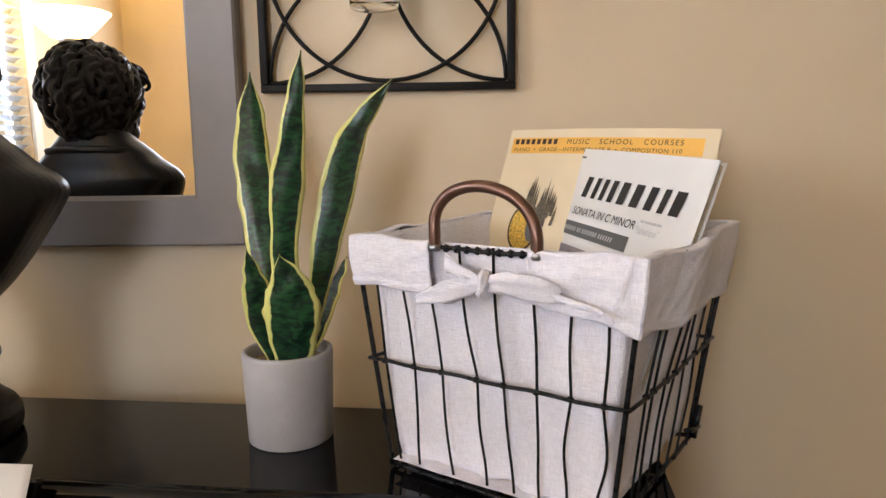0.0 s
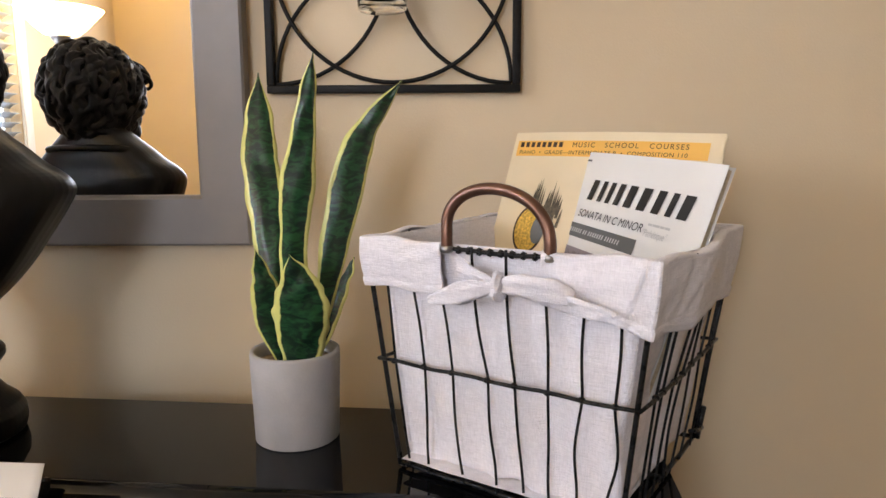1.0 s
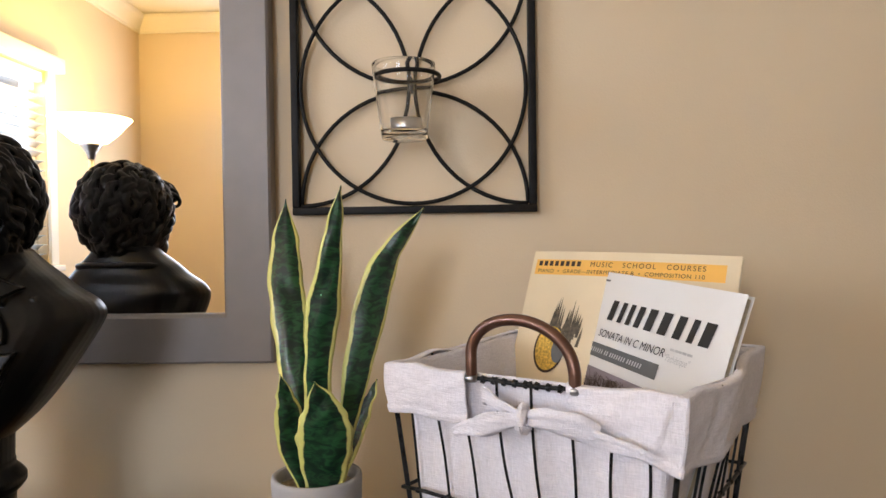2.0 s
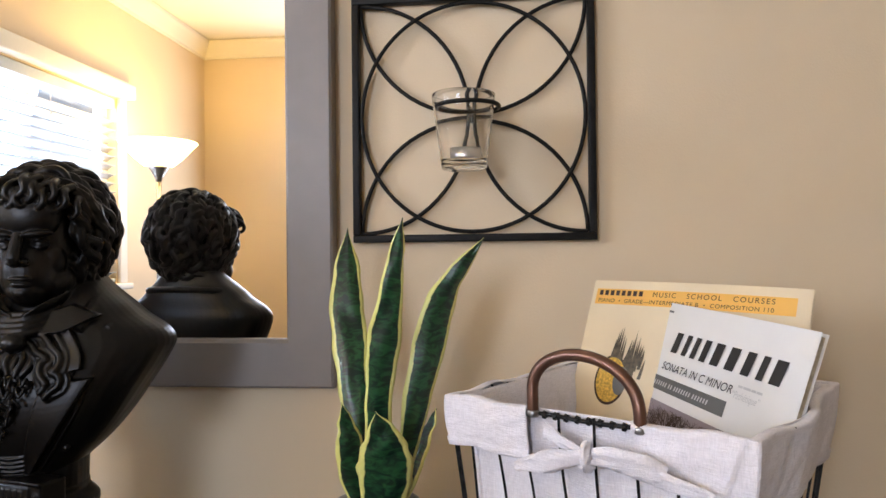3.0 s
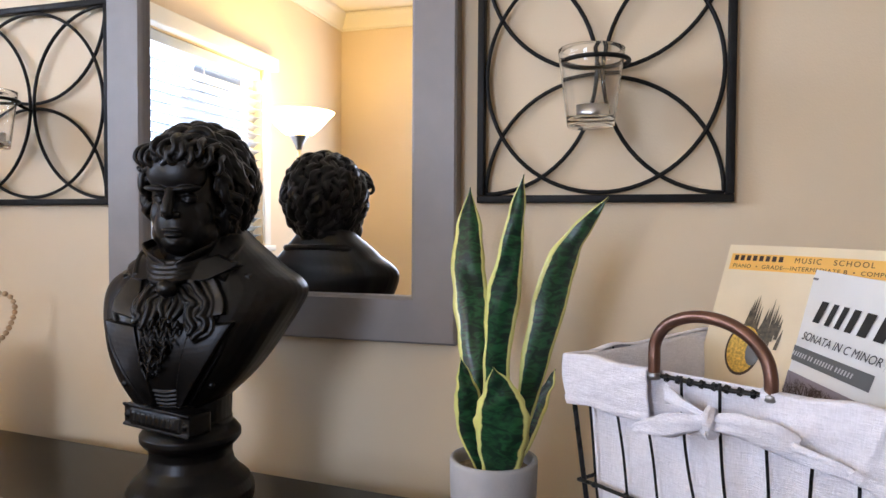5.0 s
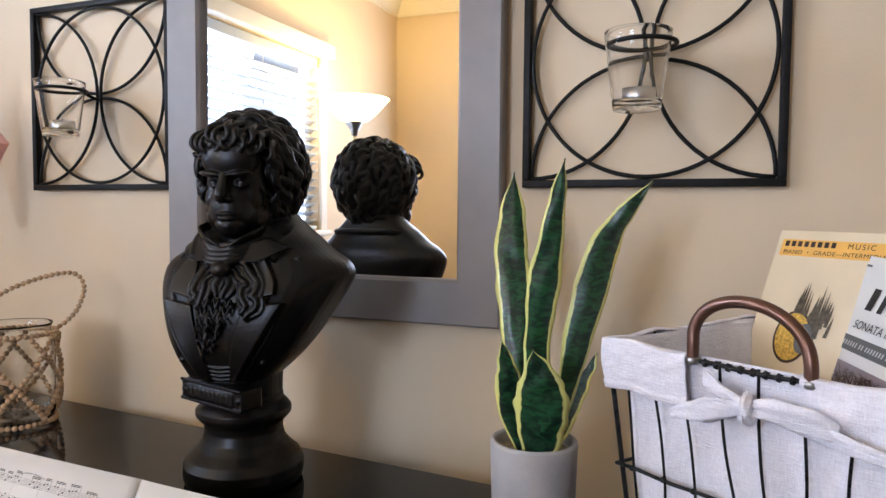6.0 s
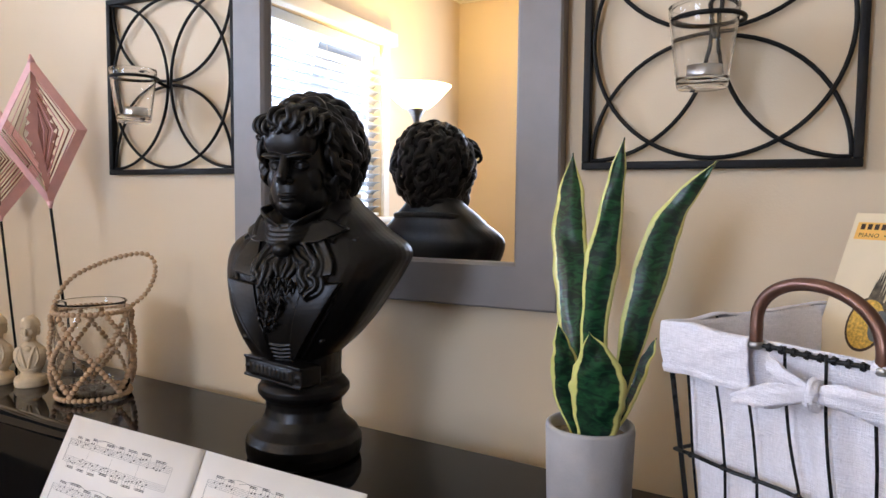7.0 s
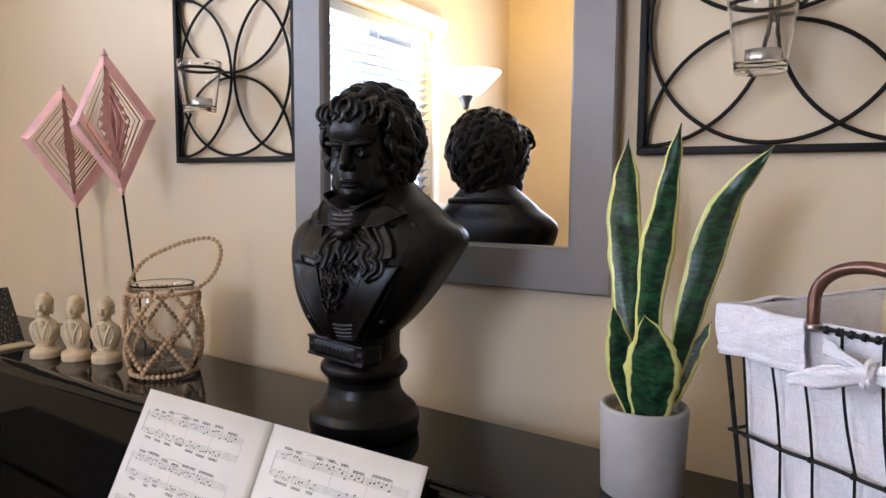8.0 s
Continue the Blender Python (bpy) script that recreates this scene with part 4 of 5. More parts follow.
# ---- sheet music on the desk ----
def sheet_music():
    """An open album; x 0 at the gutter, z up the leaning page, front towards -y."""
    m = pose(-0.533, 0.590, 1.003, 0, 0, -3.2) @ pose(0, 0, 0, -27, 0, 0) @ pose(0, 0, -0.305)
    b = thing("sheet_music", m, "open album of printed piano music on the desk", "sheet music")
    w, h = 0.238, 0.305

    def at(x, z, lift=0.0):
        a = abs(x) / w
        bow = 0.012 * math.exp(-a * 9) - 0.010 * math.sin(min(1, a * 1.05) * math.pi) * (0.7 if x < 0 else 1.0)
        return Vector((x, bow - lift + 0.006, z))

    for s in (-1, 1):
        for k in range(5):
            lift = -0.0012 * k
            g = grid(lambda u, v: at(s * (0.0006 + (w - 0.0016 * k) * u), h * v * (1 - 0.002 * k), lift), 26, 4)
            solid(part("page", g, PAGE if k == 0 else EDGE, b), 0.0004)
    rng = random.Random(9)
    for s in (-1, 1):
        lines, note_bm = bmesh.new(), bmesh.new()

        def quad(bm, x0, z0, x1, z1, t0, t1=None):
            t1 = t0 if t1 is None else t1
            n = max(1, int(abs(x1 - x0) / 0.02))
            for i in range(n):
                a, c = x0 + (x1 - x0) * i / n, x0 + (x1 - x0) * (i + 1) / n
                za, zc = z0 + (z1 - z0) * i / n, z0 + (z1 - z0) * (i + 1) / n
                bm.faces.new([bm.verts.new(at(*q, 0.0005)) for q in ((a, za - t0), (c, zc - t1), (c, zc + t1), (a, za + t0))])

        left = -w + 0.016 if s < 0 else 0.032
        right = -0.030 if s < 0 else w - 0.014
        for sysn in range(5):
            top = h - 0.028 - sysn * 0.056
            for st in (0, 1):
                z0 = top - st * 0.021
                for ln in range(5):
                    quad(lines, left, z0 - ln * 0.0017, right, z0 - ln * 0.0017, 0.00011)
                x = left + 0.012
                while x < right - 0.02:
                    group, gap = rng.choice((4, 4, 6, 3)), 0.0048
                    if rng.random() < 0.12:
                        x += 0.014
                        continue
                    zs = [z0 - 0.0034 + rng.uniform(-0.004, 0.0045) for _ in range(group)]
                    beam = (max(zs) + 0.006) if st == 0 else (min(zs) - 0.006)
                    for i, z in enumerate(zs):
                        cx = x + i * gap
                        note_bm.faces.new([note_bm.verts.new(at(cx + 0.00125 * math.cos(a) + 0.0003 * math.sin(a), z + 0.0009 * math.sin(a), 0.0006)) for a in [2 * math.pi * k / 8 for k in range(8)]])
                        sx = cx + (0.0011 if st == 0 else -0.0011)
                        note_bm.faces.new([note_bm.verts.new(at(px, pz, 0.0006)) for px, pz in ((sx - 0.00014, z), (sx + 0.00014, z), (sx + 0.00014, beam), (sx - 0.00014, beam))])
                    for off in (0.0, 0.0015):
                        zz = beam - off if st == 0 else beam + off
                        quad(note_bm, x, zz, x + (group - 1) * gap, zz, 0.00036)
                    x += group * gap + rng.uniform(0.002, 0.006)
            for k in range(5):
                bx = left + (right - left) * k / 4
                quad(lines, bx - 0.0001, top - 0.0139, bx + 0.0001, top - 0.0139, 0.0139)
            # a slur over the upper staff
            for k in range(2):
                x0 = left + 0.02 + rng.random() * 0.08
                x1 = x0 + 0.05
                prev = None
                for i in range(9):
                    f = i / 8
                    q = (x0 + (x1 - x0) * f, top + 0.004 + 0.0035 * math.sin(math.pi * f))
                    if prev and q[0] < right:
                        quad(lines, *prev, *q, 0.00016)
                    prev = q
            quad(lines, left - 0.002, top - 0.0139, left - 0.0012, top - 0.0139, 0.0139)
        for bm, nm, mt in ((lines, "staff_print", GREY_INK), (note_bm, "note_print", INK)):
            ob = part(nm, bm, mt, b, smooth=False)
            ob["kind"] = "stuff"


sheet_music()


# ---- the dark bust ----
def dark_bust():
    """One plain cast shape: turned foot, cut-off shoulders, head with heaped curls. Faces -y."""
    bm = bmesh.new()
    rng = random.Random(4)
    lathe([(0, 0), (0.068, 0), (0.075, 0.004), (0.077, 0.014), (0.0765, 0.026), (0.071, 0.036), (0.060, 0.046), (0.0525, 0.056), (0.0495, 0.068), (0.0505, 0.078), (0.056, 0.083), (0.0605, 0.089), (0.0605, 0.096), (0.056, 0.102), (0.050, 0.108), (0.05, 0.114), (0, 0.114)], 64, bm)
    turn = Matrix.Rotation(radians(10), 4, "Z")

    def merge(sub, m=None):
        me = bpy.data.meshes.new("cast")
        if m is not None:
            bmesh.ops.transform(sub, matrix=m, verts=sub.verts[:])
        sub.to_mesh(me)
        sub.free()
        bm.from_mesh(me)
        bpy.data.meshes.remove(me)

    # block and scroll plate below the chest
    body = bmesh.new()
    lathe([(0, 0.104), (0.046, 0.104), (0.049, 0.110), (0.050, 0.142), (0, 0.142)], 40, body)
    plate = bmesh.new()
    box(-0.056, -0.062, 0.113, 0.062, -0.030, 0.139, 0.003, plate)
    for x in (-0.049, 0.055):
        ball((x, -0.062, 0.126), (0.0038, 0.003, 0.0038), plate)
    for z in (0.114, 0.138):
        tube([Vector((-0.056, -0.062, z)), Vector((0.062, -0.062, z))], 0.0022, 6, plate)
    box(-0.042, -0.0645, 0.117, 0.048, -0.058, 0.135, 0.002, plate)
    # plain raised bars on the plate
    for i in range(9):
        box(-0.036 + i * 0.0088, -0.066, 0.120, -0.0306 + i * 0.0088, -0.062, 0.131, 0, plate)
    merge(plate, turn @ Matrix.Translation((-0.01, -0.03, 0)) @ Matrix.Rotation(radians(-24), 4, "Z") @ Matrix.Translation((0.01, 0.03, 0)))
    # chest: lofted rounds that spread to the cut shoulders
    rows = [(0.138, 0.062, -0.056, 0.040), (0.165, 0.090, -0.066, 0.050), (0.195, 0.112, -0.072, 0.058), (0.225, 0.128, -0.072, 0.064), (0.252, 0.141, -0.066, 0.068), (0.272, 0.146, -0.056, 0.068), (0.287, 0.136, -0.048, 0.066), (0.302, 0.110, -0.042, 0.066), (0.316, 0.092, -0.036, 0.064), (0.331, 0.070, -0.026, 0.062), (0.346, 0.052, -0.012, 0.056)]
    rows = [tuple(v) for v in spline([Vector(r) for r in rows], 4)]

    def chest(x, z, lift=0.0):
        """A point on the front of the chest."""
        q = min(max(z, rows[0][0]), rows[-1][0])
        for r0, r1 in zip(rows, rows[1:]):
            if r0[0] <= q <= r1[0]:
                f = (q - r0[0]) / (r1[0] - r0[0])
                hw, y0, y1 = [a + (b - a) * f for a, b in zip(r0[1:], r1[1:])]
                break
        xr = (x - 0.012 + 0.024 * max(0.0, (0.27 - z) / 0.132)) / (0.90 * hw * (0.93 if x < 0 else 1.0))
        c = min(0.99, abs(xr)) ** (1 / 0.78)
        return Vector((x, (y0 + y1) / 2 - (y1 - y0) / 2 * math.sqrt(1 - c * c) ** 0.78 + 0.012 * c ** 3 - lift, z))

    rings = []
    for z, hw, y0, y1 in rows:
        ring = []
        for k in range(48):
            a = 2 * math.pi * k / 48
            c, s = math.cos(a), math.sin(a)
            ex = 0.78
            x = 0.90 * hw * (0.93 if c < 0 else 1.0) * math.copysign(abs(c) ** ex, c) + 0.012 - 0.024 * max(0.0, (0.27 - z) / 0.132)
            y = (y0 + y1) / 2 + (y1 - y0) / 2 * math.copysign(abs(s) ** ex, s)
            ring.append(body.verts.new((x, y + 0.012 * (abs(c) ** 3), z)))
        rings.append(ring)
    for r0, r1 in zip(rings, rings[1:]):
        for k in range(48):
            body.faces.new((r0[k], r0[(k + 1) % 48], r1[(k + 1) % 48], r1[k]))
    body.faces.new(list(reversed(rings[0])))
    body.faces.new(rings[-1])
    # lapels, collar, coat edges, all laid on the chest
    for sx in (-1, 1):
        def laid(pts, radius, lift=0.001, flat=1.0):
            tube(spline([chest(sx * x, z, lift) for x, z in pts], 8), radius, 8, body, flat=flat)
        laid([(0.014, 0.140), (0.022, 0.165), (0.036, 0.190), (0.054, 0.214), (0.072, 0.238)], lambda t: 0.0030 + 0.0012 * math.sin(t * math.pi))
        laid([(0.072, 0.238), (0.060, 0.240), (0.064, 0.250), (0.052, 0.254), (0.046, 0.272), (0.044, 0.290)], 0.0030)
        laid([(0.026, 0.144), (0.044, 0.170), (0.066, 0.205), (0.078, 0.236)], 0.0019)
        laid([(0.034, 0.178), (0.046, 0.202), (0.056, 0.226)], lambda t: 0.0062 * math.sin(0.2 + t * 2.7), -0.002)
        laid([(0.022, 0.150), (0.034, 0.182)], lambda t: 0.0052 * math.sin(0.2 + t * 2.7), -0.002)
        ball(chest(sx * 0.066, 0.226, 0.001), (0.0052, 0.0035, 0.0052), body)
        ball(chest(sx * 0.052, 0.166, 0.0005), (0.0040, 0.003, 0.0040), body)
        # broad lapel and collar leaf, each a slab that stands off the coat
        def leaf(inner, outer, lift_in, lift_out):
            a = spline([Vector((x, 0, z)) for x, z in inner], 6)
            b = spline([Vector((x, 0, z)) for x, z in outer], 6)
            m = 6
            sheets = []
            for deep in (0, 1):
                sheet = []
                for p, q in zip(a, b):
                    line = []
                    for k in range(m + 1):
                        f = k / m
                        v = p.lerp(q, f)
                        lift = -0.004 if deep else lift_in + (lift_out - lift_in) * f ** 1.5
                        line.append(body.verts.new(chest(v.x if sx > 0 else -0.88 * v.x, v.z, lift)))
                    sheet.append(line)
                sheets.append(sheet)
            top, low = sheets
            nr = len(top)
            for i in range(nr - 1):
                for k in range(m):
                    body.faces.new((top[i][k], top[i][k + 1], top[i + 1][k + 1], top[i + 1][k]))
                    body.faces.new((low[i][k], low[i + 1][k], low[i + 1][k + 1], low[i][k + 1]))
                for k in (0, m):
                    body.faces.new((top[i][k], top[i + 1][k], low[i + 1][k], low[i][k]))
            for i in (0, nr - 1):
                for k in range(m):
                    body.faces.new((top[i][k], low[i][k], low[i][k + 1], top[i][k + 1]))
        leaf([(0.013, 0.142), (0.018, 0.170), (0.026, 0.200), (0.036, 0.236)], [(0.020, 0.142), (0.040, 0.172), (0.062, 0.206), (0.084, 0.242)], 0.0040, 0.0105)
        leaf([(0.036, 0.244), (0.036, 0.262), (0.040, 0.288)], [(0.074, 0.252), (0.072, 0.268), (0.056, 0.292)], 0.0040, 0.0105)
        # turned-down coat collar round the neck
        tube(spline([(0.012 + sx * 0.076, -0.034, 0.290), (0.012 + sx * 0.080, 0.006, 0.305), (0.012 + sx * 0.064, 0.056, 0.316), (0.012, 0.073, 0.318)], 8), 0.0048, 8, body)
        tube(spline([(0.010 + sx * 0.050, -0.048, 0.292), (0.010 + sx * 0.058, -0.020, 0.316), (0.010 + sx * 0.054, 0.020, 0.334), (0.010 + sx * 0.036, 0.052, 0.342), (0.010, 0.063, 0.344)], 8), 0.0075, 8, body, flat=0.6)
        # stand-up points of the shirt collar, and its wings spread over the coat
        tube(spline([(sx * 0.008 + 0.006, -0.056, 0.304), (sx * 0.026 + 0.004, -0.052, 0.316), (sx * 0.042, -0.032, 0.326), (sx * 0.044, 0.005, 0.334)], 8), lambda t: 0.0085 - 0.004 * t, 8, body, flat=0.30)
        leaf([(0.012, 0.304), (0.030, 0.310), (0.052, 0.318)], [(0.020, 0.290), (0.048, 0.290), (0.080, 0.306)], 0.008, 0.0125)
    # neckcloth and its knot
    for i in range(5):
        z = 0.310 - i * 0.0055
        tube(spline([(-0.034, -0.036, z + 0.010), (-0.012, -0.054 - i * 0.0025, z), (0.018, -0.055 - i * 0.0025, z + 0.001), (0.038, -0.036, z + 0.011)], 6), 0.0034, 8, body)
    ball((0.006, -0.068, 0.280), (0.0125, 0.010, 0.010), body)

    def ribbon(pts, offsets, radius, lift):
        """A hanging end of cloth: folds side by side, by turns high and low."""
        line = spline([Vector((x, 0, z)) for x, z in pts], 8)
        for k, o in enumerate(offsets):
            path = []
            for j, p in enumerate(line):
                d = (line[min(j + 1, len(line) - 1)] - line[max(j - 1, 0)]).normalized()
                spread = o * (0.45 + 0.75 * math.sin(math.pi * min(1.0, 0.12 + 0.8 * j / len(line))))
                sway = 0.0016 * math.sin(j * 0.55 + k)
                path.append(chest(p.x + d.z * (spread + sway), p.z - d.x * (spread + sway), lift + (0.0035 if k % 2 else 0.0)))
            tube(path, lambda t: radius * (0.75 + 0.5 * math.sin(math.pi * t)), 8, body)

    ribbon([(0.004, 0.286), (-0.010, 0.277), (-0.020, 0.262), (-0.018, 0.249), (-0.026, 0.236)], (-0.010, -0.0045, 0.001, 0.006, 0.0105), 0.0032, 0.005)
    ribbon([(0.012, 0.286), (0.030, 0.279), (0.046, 0.264), (0.043, 0.249), (0.050, 0.238), (0.038, 0.226)], (-0.011, -0.005, 0.001, 0.0065, 0.011), 0.0033, 0.005)
    ribbon([(0.006, 0.278), (0.010, 0.262), (0.008, 0.246)], (-0.010, -0.004, 0.002, 0.008), 0.0030, 0.003)
    # the frill: crimped edges of lace, row under row
    for i in range(7):
        z, half, cx = 0.240 - 0.0098 * i, 0.024 * (1 - i / 8.2) + 0.002, 0.003 - 0.0022 * i
        n = max(12, int(44 * half / 0.024))
        path = []
        for k in range(n + 1):
            w = k * 0.95 + i * 1.3
            path.append(chest(cx - half + 2 * half * k / n + 0.0016 * math.cos(w * 0.5), z + 0.0046 * math.sin(w) + 0.0015 * rng.uniform(-1, 1), 0.0070 + 0.0030 * math.cos(w * 0.5 + i)))
        tube(spline(path, 3), 0.0017, 6, body)
    for i in range(4):
        z = 0.143 + i * 0.0052
        tube([chest(-0.016, z + 0.002, 0.0), chest(0, z, 0.001), chest(0.016, z + 0.002, 0.0)], 0.0018, 6, body)
    merge(body, turn)

    # head
    head = bmesh.new()
    tube([Vector((0, 0.006, 0.29)), Vector((0, 0.004, 0.36))], 0.041, 20, head)
    ball((0, -0.002, 0.396), (0.044, 0.051, 0.062), head, u=56, v=40)
    ball((0, -0.015, 0.358), (0.036, 0.043, 0.044), head, u=48, v=32)
    ball((0, -0.035, 0.337), (0.022, 0.021, 0.018), head, u=24, v=16)
    ball((0, -0.049, 0.334), (0.010, 0.008, 0.007), head, u=20, v=14)
    for sx in (-1, 1):
        ball((sx * 0.024, -0.016, 0.347), (0.016, 0.026, 0.020), head, u=20, v=14)
    ball((0, -0.043, 0.417), (0.036, 0.0185, 0.030), head, u=56, v=40)
    for sx in (-1, 1):
        ball((sx * 0.019, -0.0575, 0.3965), (0.016, 0.0070, 0.0040), head, Euler((0, -sx * 0.10, sx * 0.3)).to_quaternion())
        ball((sx * 0.021, -0.0320, 0.368), (0.016, 0.0130, 0.020), head)
        ball((sx * 0.0175, -0.0480, 0.3855), (0.0080, 0.0066, 0.0056), head)
        tube(spline([(sx * 0.009, -0.0505, 0.3862), (sx * 0.0175, -0.0552, 0.3900), (sx * 0.027, -0.0480, 0.3865)], 5), 0.0015, 6, head)
        tube(spline([(sx * 0.009, -0.0505, 0.3850), (sx * 0.0175, -0.0535, 0.3812), (sx * 0.027, -0.0470, 0.3845)], 5), 0.0013, 6, head)
        ball((sx * 0.0064, -0.0605, 0.3665), (0.0048, 0.006, 0.0040), head)
    tube(spline([(0, -0.0590, 0.397), (0, -0.0635, 0.384), (0, -0.0695, 0.3705), (0, -0.063, 0.3655)], 5), lambda t: 0.0046 + 0.0024 * math.sin(min(1, t * 1.2) * math.pi * 0.8), 10, head)
    ball((0, -0.0550, 0.3490), (0.0125, 0.0055, 0.0026), head)
    ball((0, -0.0535, 0.3430), (0.0105, 0.0055, 0.0030), head)
    # hair mass and its curls
    ball((0, 0.028, 0.412), (0.058, 0.065, 0.058), head, u=28, v=20)
    ball((0, 0.034, 0.378), (0.054, 0.046, 0.050), head, u=24, v=16)
    for sx in (-1, 1):
        ball((sx * 0.044, 0.016, 0.388), (0.015, 0.026, 0.038), head)
    n = 330
    mid = Vector((0, 0.027, 0.409))
    for i in range(n):
        zf = 1 - 2 * (i + 0.5) / n
        a = i * 2.39996 + rng.uniform(-0.2, 0.2)
        rr = math.sqrt(1 - zf * zf)
        d = Vector((rr * math.cos(a), rr * math.sin(a), zf))
        c = mid + Vector((d.x * 0.063, d.y * 0.073, d.z * (0.067 if d.z > 0 else 0.080)))
        if (c.y < -0.012 and c.z < 0.438 and abs(c.x) < 0.042) or c.z < 0.330:
            continue
        down = Vector((rng.uniform(-0.55, 0.55), 0.5, -0.9))
        down = (down - d * down.dot(d)).normalized()
        across = d.cross(down)
        ln, ph, amp = rng.uniform(0.030, 0.046), rng.random() * 6.28, rng.uniform(0.0030, 0.0058)
        rise, fat = rng.uniform(0.002, 0.0085), rng.uniform(0.0022, 0.0031)
        # each lock is a bundle of strands that narrows to a curled tip
        for strand in (-1, 0, 1):
            pts = []
            for k in range(17):
                u = k / 16
                wave = amp * math.sin(ph + u * 6.2) + strand * 0.0037 * (1 - 0.75 * u * u) + 0.006 * u ** 3 * math.cos(ph)
                off = c + down * (ln * (u - 0.4)) + across * wave - mid
                f = math.sqrt((off.x / 0.063) ** 2 + (off.y / 0.073) ** 2 + (off.z / (0.067 if off.z > 0 else 0.082)) ** 2)
                pts.append(mid + off / f + d * ((0.0012 if strand == 0 else 0.0) + rise * math.sin(u * math.pi) ** 0.7))
            tube(pts, lambda t: fat * (0.45 + 0.65 * math.sin(0.35 + t * 2.5)), 7, head)
    # locks over the brow and temples
    for i in range(21):
        x = -0.046 + i * 0.0046
        y = -0.052 + 0.020 * (x / 0.046) ** 2
        z = 0.438 + 0.006 * math.sin(i * 2.1) - 0.012 * (x / 0.046) ** 2
        s = (-1) ** i
        tube(spline([(x, y + 0.012, z + 0.016), (x + s * 0.004, y - 0.006, z + 0.010), (x + s * 0.007, y - 0.010, z), (x + s * 0.001, y - 0.009, z - 0.007), (x - s * 0.004, y - 0.006, z - 0.003)], 5), lambda t: 0.0048 * (1 - 0.55 * t), 8, head)
    for sx in (-1, 1):
        for i in range(8):
            for row in range(3):
                z = 0.438 - i * 0.0115 - 0.004 * row
                y = -0.016 + row * 0.015 + 0.003 * math.sin(i * 2.3 + row)
                x = 0.046 + 0.004 * row - (0.010 if i > 5 else 0.0)
                w = 0.0035 * math.sin(i * 1.9 + row * 2.7)
                tube(spline([(sx * (x - 0.003), y - 0.004, z + 0.010), (sx * (x + 0.004), y + w, z + 0.004), (sx * (x + 0.006), y + 0.007, z - 0.002 + w), (sx * (x + 0.003), y + 0.014 - w, z - 0.006), (sx * (x - 0.004), y + 0.018, z - 0.003)], 5), lambda t: 0.0042 * (0.5 + 0.5 * math.sin(t * 3.0)), 8, head)
    merge(head, Matrix.Translation((0.008, -0.005, -0.002)) @ Matrix.Rotation(radians(13), 4, "Z"))
    ob = part("bust_statue", bm, RESIN)
    ob.matrix_basis = pose(-0.511, 0.760, TOP_Z, 0, 0, 0)
    rm = ob.modifiers.new("cast", "REMESH")
    rm.mode, rm.voxel_size, rm.use_smooth_shade = "VOXEL", 0.00095, True
    sm = ob.modifiers.new("soften", "SMOOTH")
    sm.factor, sm.iterations = 0.5, 4
    tagged(ob, "dark bronze-coloured bust on a turned pedestal foot", "statue")


dark_bust()


